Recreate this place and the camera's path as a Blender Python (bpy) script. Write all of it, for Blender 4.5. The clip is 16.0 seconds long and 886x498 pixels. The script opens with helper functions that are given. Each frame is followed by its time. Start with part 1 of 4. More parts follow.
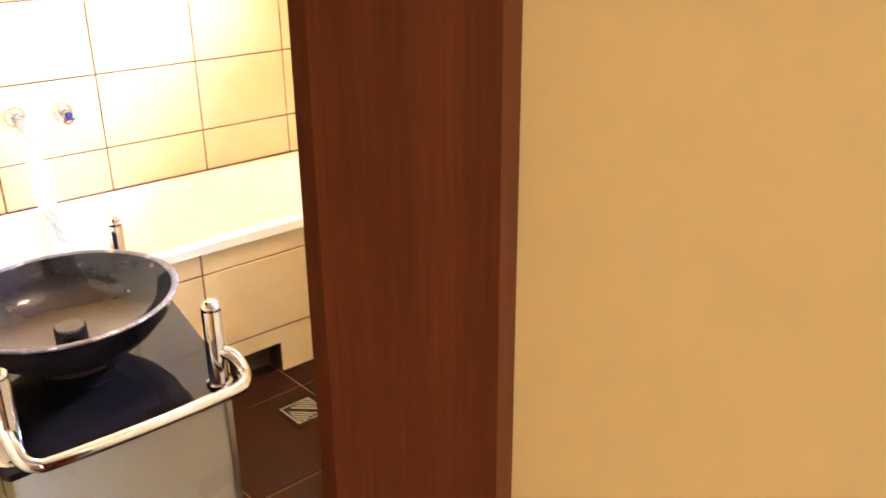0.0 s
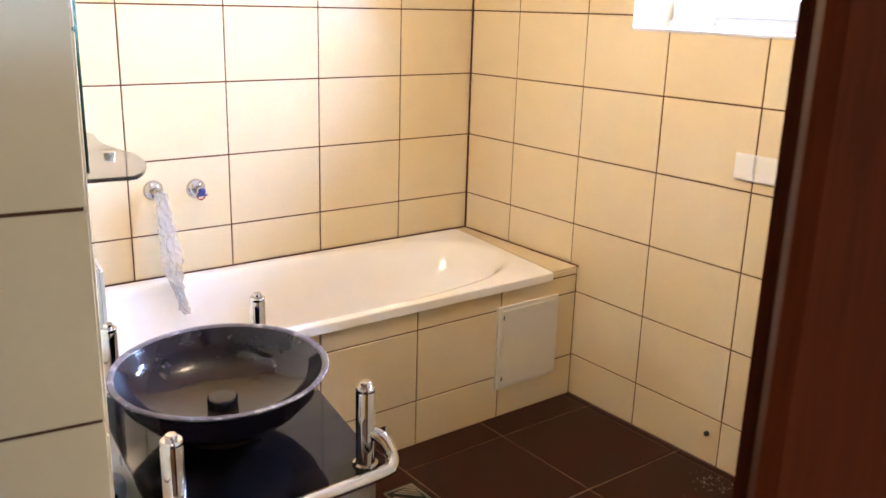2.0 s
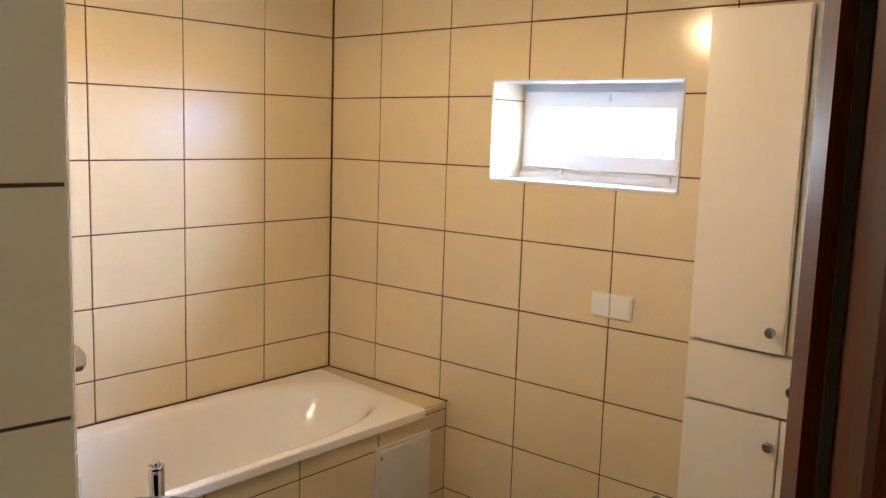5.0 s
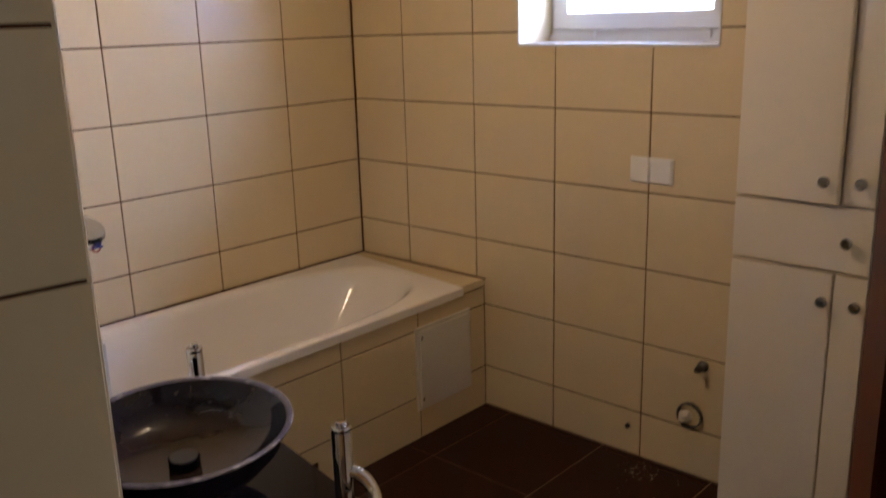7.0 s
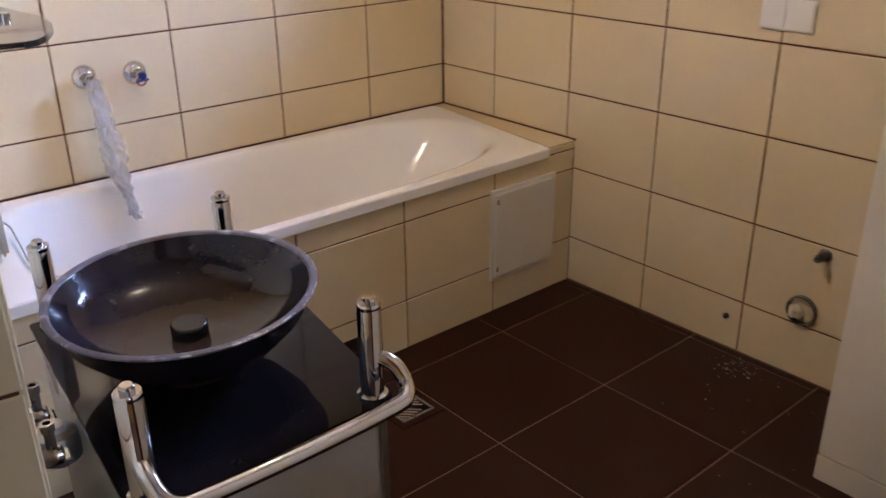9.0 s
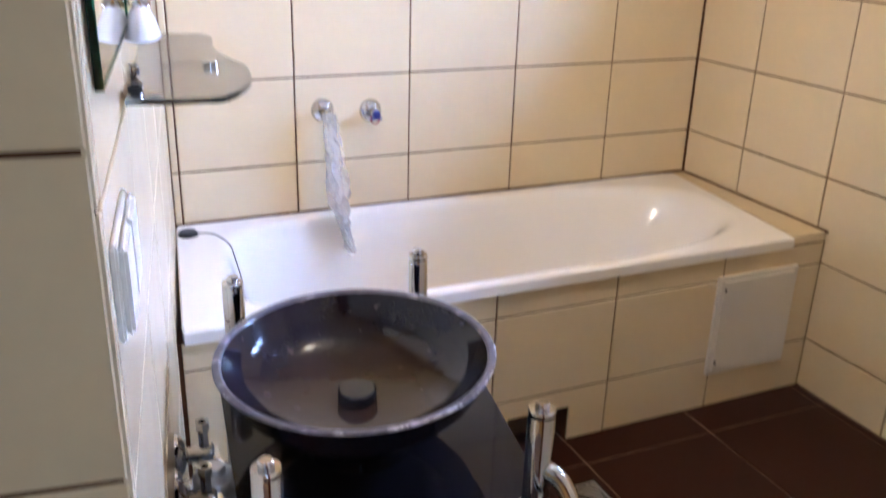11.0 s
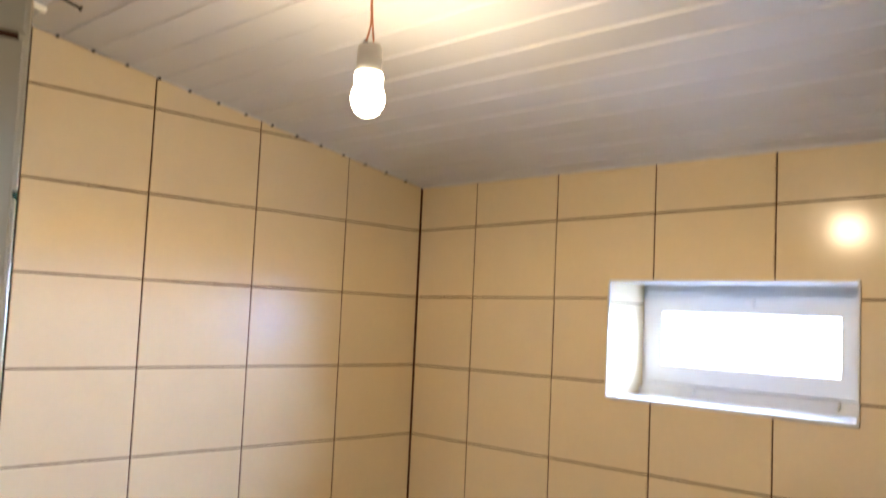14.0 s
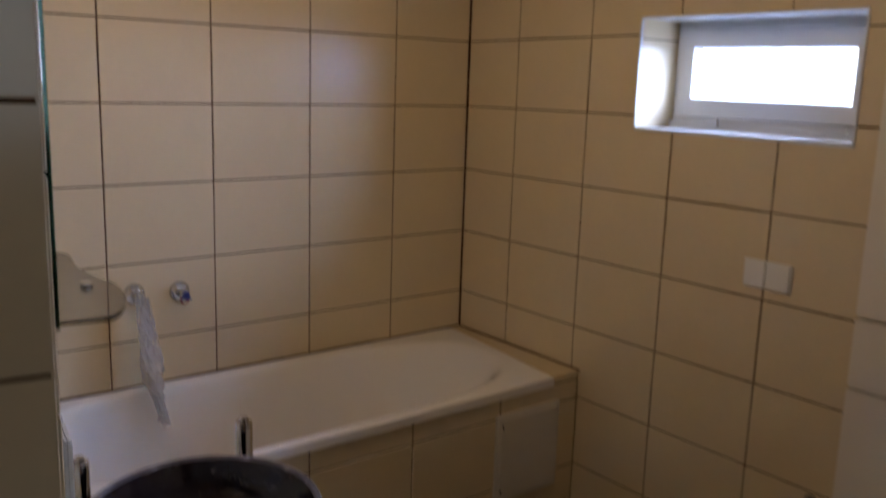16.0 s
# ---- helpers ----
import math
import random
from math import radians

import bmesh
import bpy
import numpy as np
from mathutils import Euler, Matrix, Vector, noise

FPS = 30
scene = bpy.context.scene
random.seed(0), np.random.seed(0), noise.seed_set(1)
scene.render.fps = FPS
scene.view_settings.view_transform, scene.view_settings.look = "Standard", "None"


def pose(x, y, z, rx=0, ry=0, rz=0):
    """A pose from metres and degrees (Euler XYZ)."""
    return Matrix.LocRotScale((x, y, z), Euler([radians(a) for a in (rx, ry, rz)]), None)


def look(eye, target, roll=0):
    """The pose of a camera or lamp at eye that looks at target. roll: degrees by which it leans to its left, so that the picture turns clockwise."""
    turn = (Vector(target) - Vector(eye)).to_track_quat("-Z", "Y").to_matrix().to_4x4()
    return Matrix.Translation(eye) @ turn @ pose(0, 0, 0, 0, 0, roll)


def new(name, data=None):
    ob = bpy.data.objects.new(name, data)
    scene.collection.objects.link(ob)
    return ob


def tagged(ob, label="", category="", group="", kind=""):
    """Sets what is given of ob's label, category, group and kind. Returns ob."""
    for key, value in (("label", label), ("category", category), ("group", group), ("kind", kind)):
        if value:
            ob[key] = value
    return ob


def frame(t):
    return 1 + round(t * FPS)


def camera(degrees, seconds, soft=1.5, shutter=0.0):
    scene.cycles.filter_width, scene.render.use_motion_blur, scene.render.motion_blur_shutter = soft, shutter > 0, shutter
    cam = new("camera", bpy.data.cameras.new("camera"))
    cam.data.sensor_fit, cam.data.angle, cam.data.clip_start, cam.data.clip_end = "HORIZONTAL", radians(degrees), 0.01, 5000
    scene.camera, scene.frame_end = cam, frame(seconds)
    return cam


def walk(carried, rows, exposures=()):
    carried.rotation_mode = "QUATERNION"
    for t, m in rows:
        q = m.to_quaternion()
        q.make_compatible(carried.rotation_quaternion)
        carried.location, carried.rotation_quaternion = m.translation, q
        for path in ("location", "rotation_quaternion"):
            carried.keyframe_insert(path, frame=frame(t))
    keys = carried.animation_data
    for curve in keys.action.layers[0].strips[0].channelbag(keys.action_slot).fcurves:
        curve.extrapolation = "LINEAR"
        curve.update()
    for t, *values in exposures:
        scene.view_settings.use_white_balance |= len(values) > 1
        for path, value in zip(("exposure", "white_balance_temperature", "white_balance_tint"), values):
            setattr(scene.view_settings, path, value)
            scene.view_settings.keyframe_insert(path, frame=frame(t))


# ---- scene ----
cam = camera(54.0, 16.0, shutter=0.62)
PATH = [
    (0.0, (-2.106, -2.882, 1.426), (-0.873, -1.494, 0.681), -0.6),
    (0.2, (-2.106, -2.883, 1.422), (-0.891, -1.469, 0.699), -0.8),
    (0.5, (-2.128, -2.863, 1.414), (-0.922, -1.424, 0.725), -1.2),
    (1.0, (-2.215, -2.865, 1.412), (-1.032, -1.381, 0.780), -1.7),
    (1.5, (-2.271, -2.845, 1.430), (-1.085, -1.342, 0.851), -0.8),
    (2.0, (-2.268, -2.792, 1.446), (-1.095, -1.270, 0.891), 1.7),
    (2.5, (-2.267, -2.741, 1.475), (-1.031, -1.251, 0.972), 2.8),
    (3.0, (-2.367, -2.705, 1.511), (-0.959, -1.363, 1.047), -0.1),
    (3.5, (-2.417, -2.707, 1.535), (-0.936, -1.411, 1.177), 2.2),
    (4.0, (-2.454, -2.726, 1.550), (-0.952, -1.432, 1.286), 2.3),
    (6.5, (-2.472, -2.680, 1.519), (-0.964, -1.426, 1.126), 0.3),
    (7.0, (-2.412, -2.668, 1.468), (-0.987, -1.363, 0.951), -1.6),
    (7.5, (-2.357, -2.650, 1.439), (-0.977, -1.342, 0.819), -0.9),
    (8.0, (-2.292, -2.591, 1.389), (-0.942, -1.314, 0.650), -2.1),
    (10.5, (-2.004, -2.411, 1.331), (-1.159, -0.812, 0.476), 3.4),
    (11.0, (-2.011, -2.394, 1.363), (-1.246, -0.697, 0.632), 1.7),
    (11.5, (-2.010, -2.381, 1.408), (-1.255, -0.636, 0.787), 1.5),
    (12.0, (-2.007, -2.341, 1.450), (-1.083, -0.644, 0.932), 1.1),
    (12.5, (-2.064, -2.304, 1.489), (-0.929, -0.688, 1.171), 1.8),
    (13.0, (-2.114, -2.317, 1.525), (-0.839, -0.787, 1.346), 1.8),
    (13.5, (-2.129, -2.315, 1.572), (-0.766, -0.854, 1.492), 2.6),
    (14.0, (-2.181, -2.320, 1.586), (-0.776, -0.905, 1.737), 2.6),
    (14.5, (-2.200, -2.344, 1.602), (-0.794, -0.946, 1.859), 3.6),
    (15.0, (-2.210, -2.394, 1.580), (-0.850, -0.929, 1.652), 3.8),
    (15.5, (-2.209, -2.533, 1.547), (-0.968, -0.974, 1.374), 2.6),
    (16.0, (-2.215, -2.652, 1.503), (-0.991, -1.118, 1.119), 1.9),
]
EXPOSURES = [
    (0.0, 2.25, 7200, 10), (0.5, 2.35, 6000, 12), (1.0, 1.95, 5850, 12), (1.5, 1.55, 6000, 11), (2.0, 1.27, 6050, 11), (2.5, 1.05, 6500, 11),
    (3.0, 0.85, 6700, 10), (3.5, 0.62, 6700, 10), (4.0, 0.54, 6700, 10), (6.5, -0.22, 6800, 14), (7.0, -0.52, 6700, 17), (7.5, -0.50, 6450, 17),
    (8.0, -0.32, 6200, 17), (10.5, 0.82, 5250, 13), (11.0, 0.80, 5300, 13), (12.0, 0.54, 5950, 9), (12.5, 0.52, 6350, 6), (13.0, 0.44, 6450, 7), (13.5, 0.42, 6350, 7),
    (14.0, 0.22, 6300, 9), (14.5, 0.03, 6250, 9), (15.0, -0.36, 6300, 11), (15.5, -0.77, 6300, 13), (16.0, -1.22, 6300, 16),
]
walk(cam, [(t, look(eye, target, roll)) for t, eye, target, roll in PATH], EXPOSURES)

# ---- light ----
world = bpy.data.worlds.new("sky")
scene.world = world
world.use_nodes = True
wn = world.node_tree
sky = wn.nodes.new("ShaderNodeTexSky")
sky.sky_type, sky.sun_disc = "NISHITA", False
sky.sun_elevation, sky.sun_rotation = radians(45), radians(297)
wn.links.new(sky.outputs[0], wn.nodes["Background"].inputs[0])
wn.nodes["Background"].inputs[1].default_value = 0.15


def lamp(name, kind, m, energy, colour, **more):
    d = bpy.data.lights.new(name, kind)
    d.energy, d.color = energy, colour
    if kind == "AREA":
        d.shape, d.size, d.size_y = "RECTANGLE", more["size"], more["size_y"]
    if kind == "SUN":
        d.angle = more["angle"]
    if kind in ("POINT", "SPOT"):
        d.shadow_soft_size = more["soft"]
    if kind == "SPOT":
        d.spot_size, d.spot_blend = radians(178), 0.2
    o = new(name, d)
    o.matrix_world = m
    return o


BULB = (-1.175, -1.092, 1.976)
sun = lamp("sun", "SUN", look((-8, 4, 9), (0, -1, 1)), 2.0, (1.0, 0.95, 0.88), angle=0.0087)
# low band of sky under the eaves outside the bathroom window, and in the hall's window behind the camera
lamp("sky_light", "AREA", look((3.0, -2.6, 2.55), (0.1, -1.7, 1.75)), 10200, (0.42, 0.575, 1.0), size=6.6, size_y=2.5)
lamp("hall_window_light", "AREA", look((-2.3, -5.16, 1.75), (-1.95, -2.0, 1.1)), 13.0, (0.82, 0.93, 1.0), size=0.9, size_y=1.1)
lamp("bulb_light", "POINT", pose(*BULB), 8.5, (1.0, 0.72, 0.43), soft=0.03)
# the bulb throws more of its light down than up
lamp("bulb_light_down", "SPOT", pose(*BULB), 10, (1.0, 0.72, 0.43), soft=0.03)


# ---- materials ----
def mat(name, colour, rough=0.5, metal=0.0, vary=0.06, scale=8.0, bump=0.0, bscale=60.0, per_object=0.0, coat=0.0, ior=1.45, spot=None, stretch=None, rvary=0.05):
    """A principled material with two scales of noise in colour and roughness, and fine relief."""
    m = bpy.data.materials.new(name)
    m.use_nodes = True
    nt = m.node_tree
    N, L = nt.nodes, nt.links
    b = N["Principled BSDF"]
    tc = N.new("ShaderNodeTexCoord")
    src = tc.outputs["Object"]
    if stretch:
        mp = N.new("ShaderNodeMapping")
        mp.inputs["Scale"].default_value = stretch
        L.new(src, mp.inputs[0])
        src = mp.outputs[0]
    geo = N.new("ShaderNodeNewGeometry")

    def noise_tex(sc, detail, on):
        n = N.new("ShaderNodeTexNoise")
        n.inputs["Scale"].default_value, n.inputs["Detail"].default_value = sc, detail
        L.new(on, n.inputs["Vector"])
        return n.outputs["Fac"]

    big = noise_tex(scale, 4, src)
    fine = noise_tex(scale * 14, 3, src)
    add = N.new("ShaderNodeMath")
    add.operation = "MULTIPLY_ADD"
    L.new(fine, add.inputs[0])
    add.inputs[1].default_value = 0.5
    L.new(big, add.inputs[2])
    fac = add.outputs[0]
    if per_object:
        oi = N.new("ShaderNodeObjectInfo")
        po = N.new("ShaderNodeMath")
        po.operation = "MULTIPLY_ADD"
        L.new(oi.outputs["Random"], po.inputs[0])
        po.inputs[1].default_value = per_object
        L.new(fac, po.inputs[2])
        fac = po.outputs[0]
    ramp = N.new("ShaderNodeMapRange")
    ramp.inputs[1].default_value, ramp.inputs[2].default_value = 0.45, 1.05 + per_object
    ramp.inputs[3].default_value, ramp.inputs[4].default_value = 1.0 - vary, 1.0 + vary
    L.new(fac, ramp.inputs[0])
    mul = N.new("ShaderNodeVectorMath")
    mul.operation = "SCALE"
    mul.inputs[0].default_value = colour
    L.new(ramp.outputs[0], mul.inputs["Scale"])
    col = mul.outputs[0]
    if spot:
        sc, lo, hi, tint = spot
        sp = noise_tex(sc, 5, src)
        r2 = N.new("ShaderNodeMapRange")
        r2.inputs[1].default_value, r2.inputs[2].default_value = lo, hi
        L.new(sp, r2.inputs[0])
        mx = N.new("ShaderNodeMixRGB")
        mx.inputs[2].default_value = (*tint, 1)
        L.new(r2.outputs[0], mx.inputs[0])
        L.new(col, mx.inputs[1])
        col = mx.outputs[0]
    L.new(col, b.inputs["Base Color"])
    b.inputs["Metallic"].default_value, b.inputs["IOR"].default_value = metal, ior
    b.inputs["Coat Weight"].default_value = coat
    b.inputs["Coat Roughness"].default_value = 0.06
    rr = N.new("ShaderNodeMapRange")
    rr.inputs[1].default_value, rr.inputs[2].default_value = 0.3, 0.7
    rr.inputs[3].default_value, rr.inputs[4].default_value = max(0.02, rough - rvary), rough + rvary
    L.new(big, rr.inputs[0])
    L.new(rr.outputs[0], b.inputs["Roughness"])
    if bump:
        bp = N.new("ShaderNodeBump")
        bp.inputs["Strength"].default_value, bp.inputs["Distance"].default_value = bump, 0.002
        L.new(noise_tex(bscale, 4, src), bp.inputs["Height"])
        L.new(bp.outputs[0], b.inputs["Normal"])
    return m


TILE = mat("cream_glazed_tile", (0.70, 0.575, 0.365), 0.165, vary=0.035, scale=5, bump=0.16, bscale=6, ior=1.43, per_object=0.10, rvary=0.02, spot=(90, 0.70, 0.95, (0.72, 0.60, 0.42)))
GROUT = mat("dark_brown_grout", (0.092, 0.034, 0.013), 0.95, vary=0.25, scale=30, bump=0.5, bscale=300)
FLOORT = mat("dark_brown_floor_tile", (0.029, 0.0088, 0.0053), 0.36, vary=0.06, scale=5, per_object=0.1, ior=1.2, rvary=0.0)
FGROUT = mat("beige_floor_grout", (0.24, 0.15, 0.10), 0.9, vary=0.25, scale=25, bump=0.4, bscale=200)
PLASTER = mat("ochre_wall_paint", (0.69, 0.425, 0.155), 0.62, vary=0.03, scale=3, bump=0.07, bscale=220)
WHITEP = mat("white_wall_paint", (0.78, 0.77, 0.74), 0.7, vary=0.04, scale=4, bump=0.2, bscale=140)
PVC = mat("white_ceiling_plastic", (0.60, 0.60, 0.615), 0.46, vary=0.02, scale=3, stretch=(1, 0.1, 1))
UPVC = mat("white_window_plastic", (0.64, 0.65, 0.65), 0.35, vary=0.02, scale=6)
WHITE = mat("white_plastic", (0.82, 0.81, 0.78), 0.35, vary=0.02, scale=10)
HATCHM = mat("cream_plastic", (0.67, 0.63, 0.55), 0.4, vary=0.03, scale=10)
ACRYL = mat("white_bath_acrylic", (0.88, 0.85, 0.80), 0.07, vary=0.012, scale=4, rvary=0.01)
CHROME = mat("chrome", (0.64, 0.64, 0.66), 0.07, 1.0, vary=0.04, scale=20, rvary=0.03)
STEEL = mat("brushed_steel", (0.55, 0.54, 0.52), 0.32, 1.0, vary=0.15, scale=40)
KNOBM = mat("dark_chrome", (0.30, 0.30, 0.31), 0.10, 1.0, vary=0.05, scale=20, rvary=0.02)
DULLM = mat("worn_grey_metal", (0.15, 0.14, 0.13), 0.40, 1.0, vary=0.2, scale=50, bump=0.2, bscale=200)
DULLC = mat("clouded_chrome", (0.52, 0.53, 0.58), 0.33, 1.0, vary=0.2, scale=45, bump=0.1, bscale=120)
BOWLM = mat("dark_plum_glass_enamel", (0.011, 0.009, 0.014), 0.085, vary=0.35, scale=14, rvary=0.03, ior=1.40, coat=0.0, spot=(38, 0.66, 0.78, (0.10, 0.075, 0.07)))
def sediment(m, lo, hi, tint):
    """Brown dried dirt up to a wavering height inside a bowl."""
    N, L = m.node_tree.nodes, m.node_tree.links
    b = N["Principled BSDF"]
    old = b.inputs["Base Color"].links[0].from_socket
    tc, sep, ns = N.new("ShaderNodeTexCoord"), N.new("ShaderNodeSeparateXYZ"), N.new("ShaderNodeTexNoise")
    ns.inputs["Scale"].default_value, ns.inputs["Detail"].default_value = 16, 5
    L.new(tc.outputs["Object"], sep.inputs[0])
    L.new(tc.outputs["Object"], ns.inputs["Vector"])
    wob, rng, mx = N.new("ShaderNodeMath"), N.new("ShaderNodeMapRange"), N.new("ShaderNodeMixRGB")
    wob.operation = "MULTIPLY_ADD"
    wob.inputs[1].default_value = 0.05
    L.new(ns.outputs["Fac"], wob.inputs[0])
    L.new(sep.outputs["Z"], wob.inputs[2])
    rng.inputs[1].default_value, rng.inputs[2].default_value, rng.inputs[3].default_value, rng.inputs[4].default_value = lo, hi, 0.85, 0.0
    L.new(wob.outputs[0], rng.inputs[0])
    mx.inputs[2].default_value = (*tint, 1)
    L.new(rng.outputs[0], mx.inputs[0])
    L.new(old, mx.inputs[1])
    L.new(mx.outputs[0], b.inputs["Base Color"])


sediment(BOWLM, 0.100, 0.140, (0.030, 0.016, 0.011))
CHIP = mat("pale_chipped_glass", (0.50, 0.48, 0.50), 0.4, vary=0.3, scale=60, bump=0.5, bscale=200)
BLACKG = mat("black_glass", (0.006, 0.005, 0.006), 0.05, vary=0.2, scale=10, rvary=0.02, ior=1.27)
BLACK = mat("black_rubber", (0.015, 0.015, 0.016), 0.5, vary=0.2, scale=30)
RIMM = mat("worn_ground_glass", (0.085, 0.078, 0.095), 0.35, vary=0.5, scale=22, bump=0.2, bscale=150, spot=(30, 0.55, 0.68, (0.30, 0.28, 0.31)))
PLUGM = mat("glossy_black_plastic", (0.005, 0.005, 0.006), 0.22, vary=0.2, scale=30)
GREYL = mat("grey_laminate", (0.50, 0.50, 0.50), 0.3, vary=0.04, scale=6)
CABM = mat("cream_lacquer", (0.80, 0.74, 0.64), 0.22, vary=0.02, scale=5, bump=0.03, bscale=40)
WOOD = mat("mahogany_stained_wood", (0.108, 0.022, 0.0060), 0.54, vary=0.45, scale=3.0, bump=0.05, bscale=40, stretch=(9, 9, 0.5), ior=1.28)
SEAL = mat("grey_rubber_seal", (0.05, 0.045, 0.04), 0.6, vary=0.1, scale=40)
PORC = mat("white_porcelain", (0.75, 0.72, 0.64), 0.3, vary=0.04, scale=20)
COPPER = mat("copper_wire", (0.60, 0.24, 0.13), 0.4, 0.6, vary=0.2, scale=60)
BLUE = mat("blue_plastic", (0.018, 0.025, 0.15), 0.4, vary=0.1, scale=30)
RED = mat("red_plastic", (0.35, 0.03, 0.02), 0.4, vary=0.1, scale=30)
YELLOW = mat("yellow_wire", (0.70, 0.45, 0.03), 0.45, vary=0.1, scale=30)
PIPEG = mat("dark_grey_pipe_plastic", (0.10, 0.095, 0.09), 0.45, vary=0.2, scale=40)
DRAINM = mat("pale_worn_steel", (0.62, 0.58, 0.52), 0.5, 0.4, vary=0.2, scale=60)
DUSTM = mat("pale_dust", (0.45, 0.40, 0.34), 0.9, vary=0.2, scale=60)
FOAM = mat("pale_foam", (0.72, 0.68, 0.58), 0.9, vary=0.1, scale=50, bump=0.6, bscale=120)
# emissive: the backdrop glows in place of the bright sky beyond the pane
BACKGLOW = bpy.data.materials.new("glowing_backdrop")
BACKGLOW.use_nodes = True
hb = BACKGLOW.node_tree.nodes["Principled BSDF"]
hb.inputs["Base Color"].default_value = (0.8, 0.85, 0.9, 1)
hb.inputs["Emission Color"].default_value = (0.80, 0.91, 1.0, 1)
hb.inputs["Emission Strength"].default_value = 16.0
GROUND = mat("outdoor_ground", (0.30, 0.29, 0.25), 0.9, vary=0.2, scale=0.5)


def glass(name, tint, rough=0.0):
    m = bpy.data.materials.new(name)
    m.use_nodes = True
    b = m.node_tree.nodes["Principled BSDF"]
    b.inputs["Base Color"].default_value = (*tint, 1)
    b.inputs["Transmission Weight"].default_value, b.inputs["Roughness"].default_value, b.inputs["IOR"].default_value = 1.0, rough, 1.45
    return m


PANE = glass("clear_glass", (0.97, 0.98, 0.98))
SMOKE = mat("smoky_grey_glass", (0.31, 0.30, 0.26), 0.04, vary=0.03, scale=8)
SMOKE.node_tree.nodes["Principled BSDF"].inputs["Transmission Weight"].default_value = 0.80
EDGEM = mat("dark_glass_edge", (0.020, 0.026, 0.024), 0.15, vary=0.2, scale=20)
GREENG = glass("green_glass_edge", (0.02, 0.16, 0.13), 0.1)
FILMP = mat("crumpled_milky_plastic", (0.86, 0.86, 0.88), 0.22, vary=0.05, scale=20)
FILMP.node_tree.nodes["Principled BSDF"].inputs["Alpha"].default_value = 0.30
OPAL = mat("opal_glass", (0.85, 0.85, 0.88), 0.12, vary=0.02, scale=10)
MIRROR = mat("silvered_mirror", (0.88, 0.90, 0.89), 0.02, 1.0, vary=0.01, scale=3, rvary=0.0)
GLOW = bpy.data.materials.new("lit_bulb_glass")
GLOW.use_nodes = True
gb = GLOW.node_tree.nodes["Principled BSDF"]
gb.inputs["Base Color"].default_value = (1, 0.95, 0.85, 1)
gb.inputs["Emission Color"].default_value = (1.0, 0.86, 0.62, 1)
gb.inputs["Emission Strength"].default_value = 30.0


# ---- mesh helpers ----
def part(name, bm, material, parent=None, label="", m=None, smooth=False):
    """Links a bmesh as one mesh object, under parent if there is one."""
    me = bpy.data.meshes.new(name)
    bmesh.ops.recalc_face_normals(bm, faces=bm.faces)
    bm.to_mesh(me)
    bm.free()
    for mm in material if isinstance(material, (list, tuple)) else (material,):
        me.materials.append(mm)
    if smooth:
        for p in me.polygons:
            p.use_smooth = True
        me.set_sharp_from_angle(angle=radians(38))
    o = new(name, me)
    if m is not None:
        o.matrix_basis = m
    if parent:
        o.parent = parent
    if label:
        o["label"] = label
    return o


def thing(name, label, category, m=None, group="", kind=""):
    o = new(name)
    o.empty_display_size = 0.05
    if m is not None:
        o.matrix_basis = m
    return tagged(o, label, category, group, kind)


def box(x0, x1, y0, y1, z0, z1, bevel=0.0, bm=None, seg=2):
    own = bmesh.new()
    bmesh.ops.create_cube(own, size=1, matrix=Matrix.Translation(((x0 + x1) / 2, (y0 + y1) / 2, (z0 + z1) / 2)) @ Matrix.Diagonal((abs(x1 - x0), abs(y1 - y0), abs(z1 - z0), 1)))
    if bevel:
        bmesh.ops.bevel(own, geom=own.edges[:], offset=bevel, segments=seg, affect="EDGES")
    if bm is None:
        return own
    me = bpy.data.meshes.new("tmp")
    own.to_mesh(me)
    own.free()
    bm.from_mesh(me)
    bpy.data.meshes.remove(me)
    return bm


def lathe(profile, n=32, m=None):
    """Turns (radius, height) pairs about z."""
    bm = bmesh.new()
    rings = []
    for r, z in profile:
        if r < 1e-5:
            rings.append([bm.verts.new((0, 0, z))])
        else:
            rings.append([bm.verts.new((r * math.cos(2 * math.pi * i / n), r * math.sin(2 * math.pi * i / n), z)) for i in range(n)])
    for a, b in zip(rings, rings[1:]):
        for i in range(n):
            q = [a[i % len(a)], a[(i + 1) % len(a)], b[(i + 1) % len(b)], b[i % len(b)]]
            q = list(dict.fromkeys(q))
            if len(q) > 2:
                bm.faces.new(q)
    if m is not None:
        bm.transform(m)
    return bm


def prism(outline, z0, z1, bevel=0.0):
    """Extrudes a plan outline from z0 to z1."""
    bm = bmesh.new()
    lo = [bm.verts.new((x, y, z0)) for x, y in outline]
    hi = [bm.verts.new((x, y, z1)) for x, y in outline]
    bm.faces.new(lo[::-1])
    bm.faces.new(hi)
    n = len(outline)
    for i in range(n):
        bm.faces.new((lo[i], lo[(i + 1) % n], hi[(i + 1) % n], hi[i]))
    if bevel:
        bmesh.ops.bevel(bm, geom=bm.edges[:], offset=bevel, segments=2, affect="EDGES")
    return bm


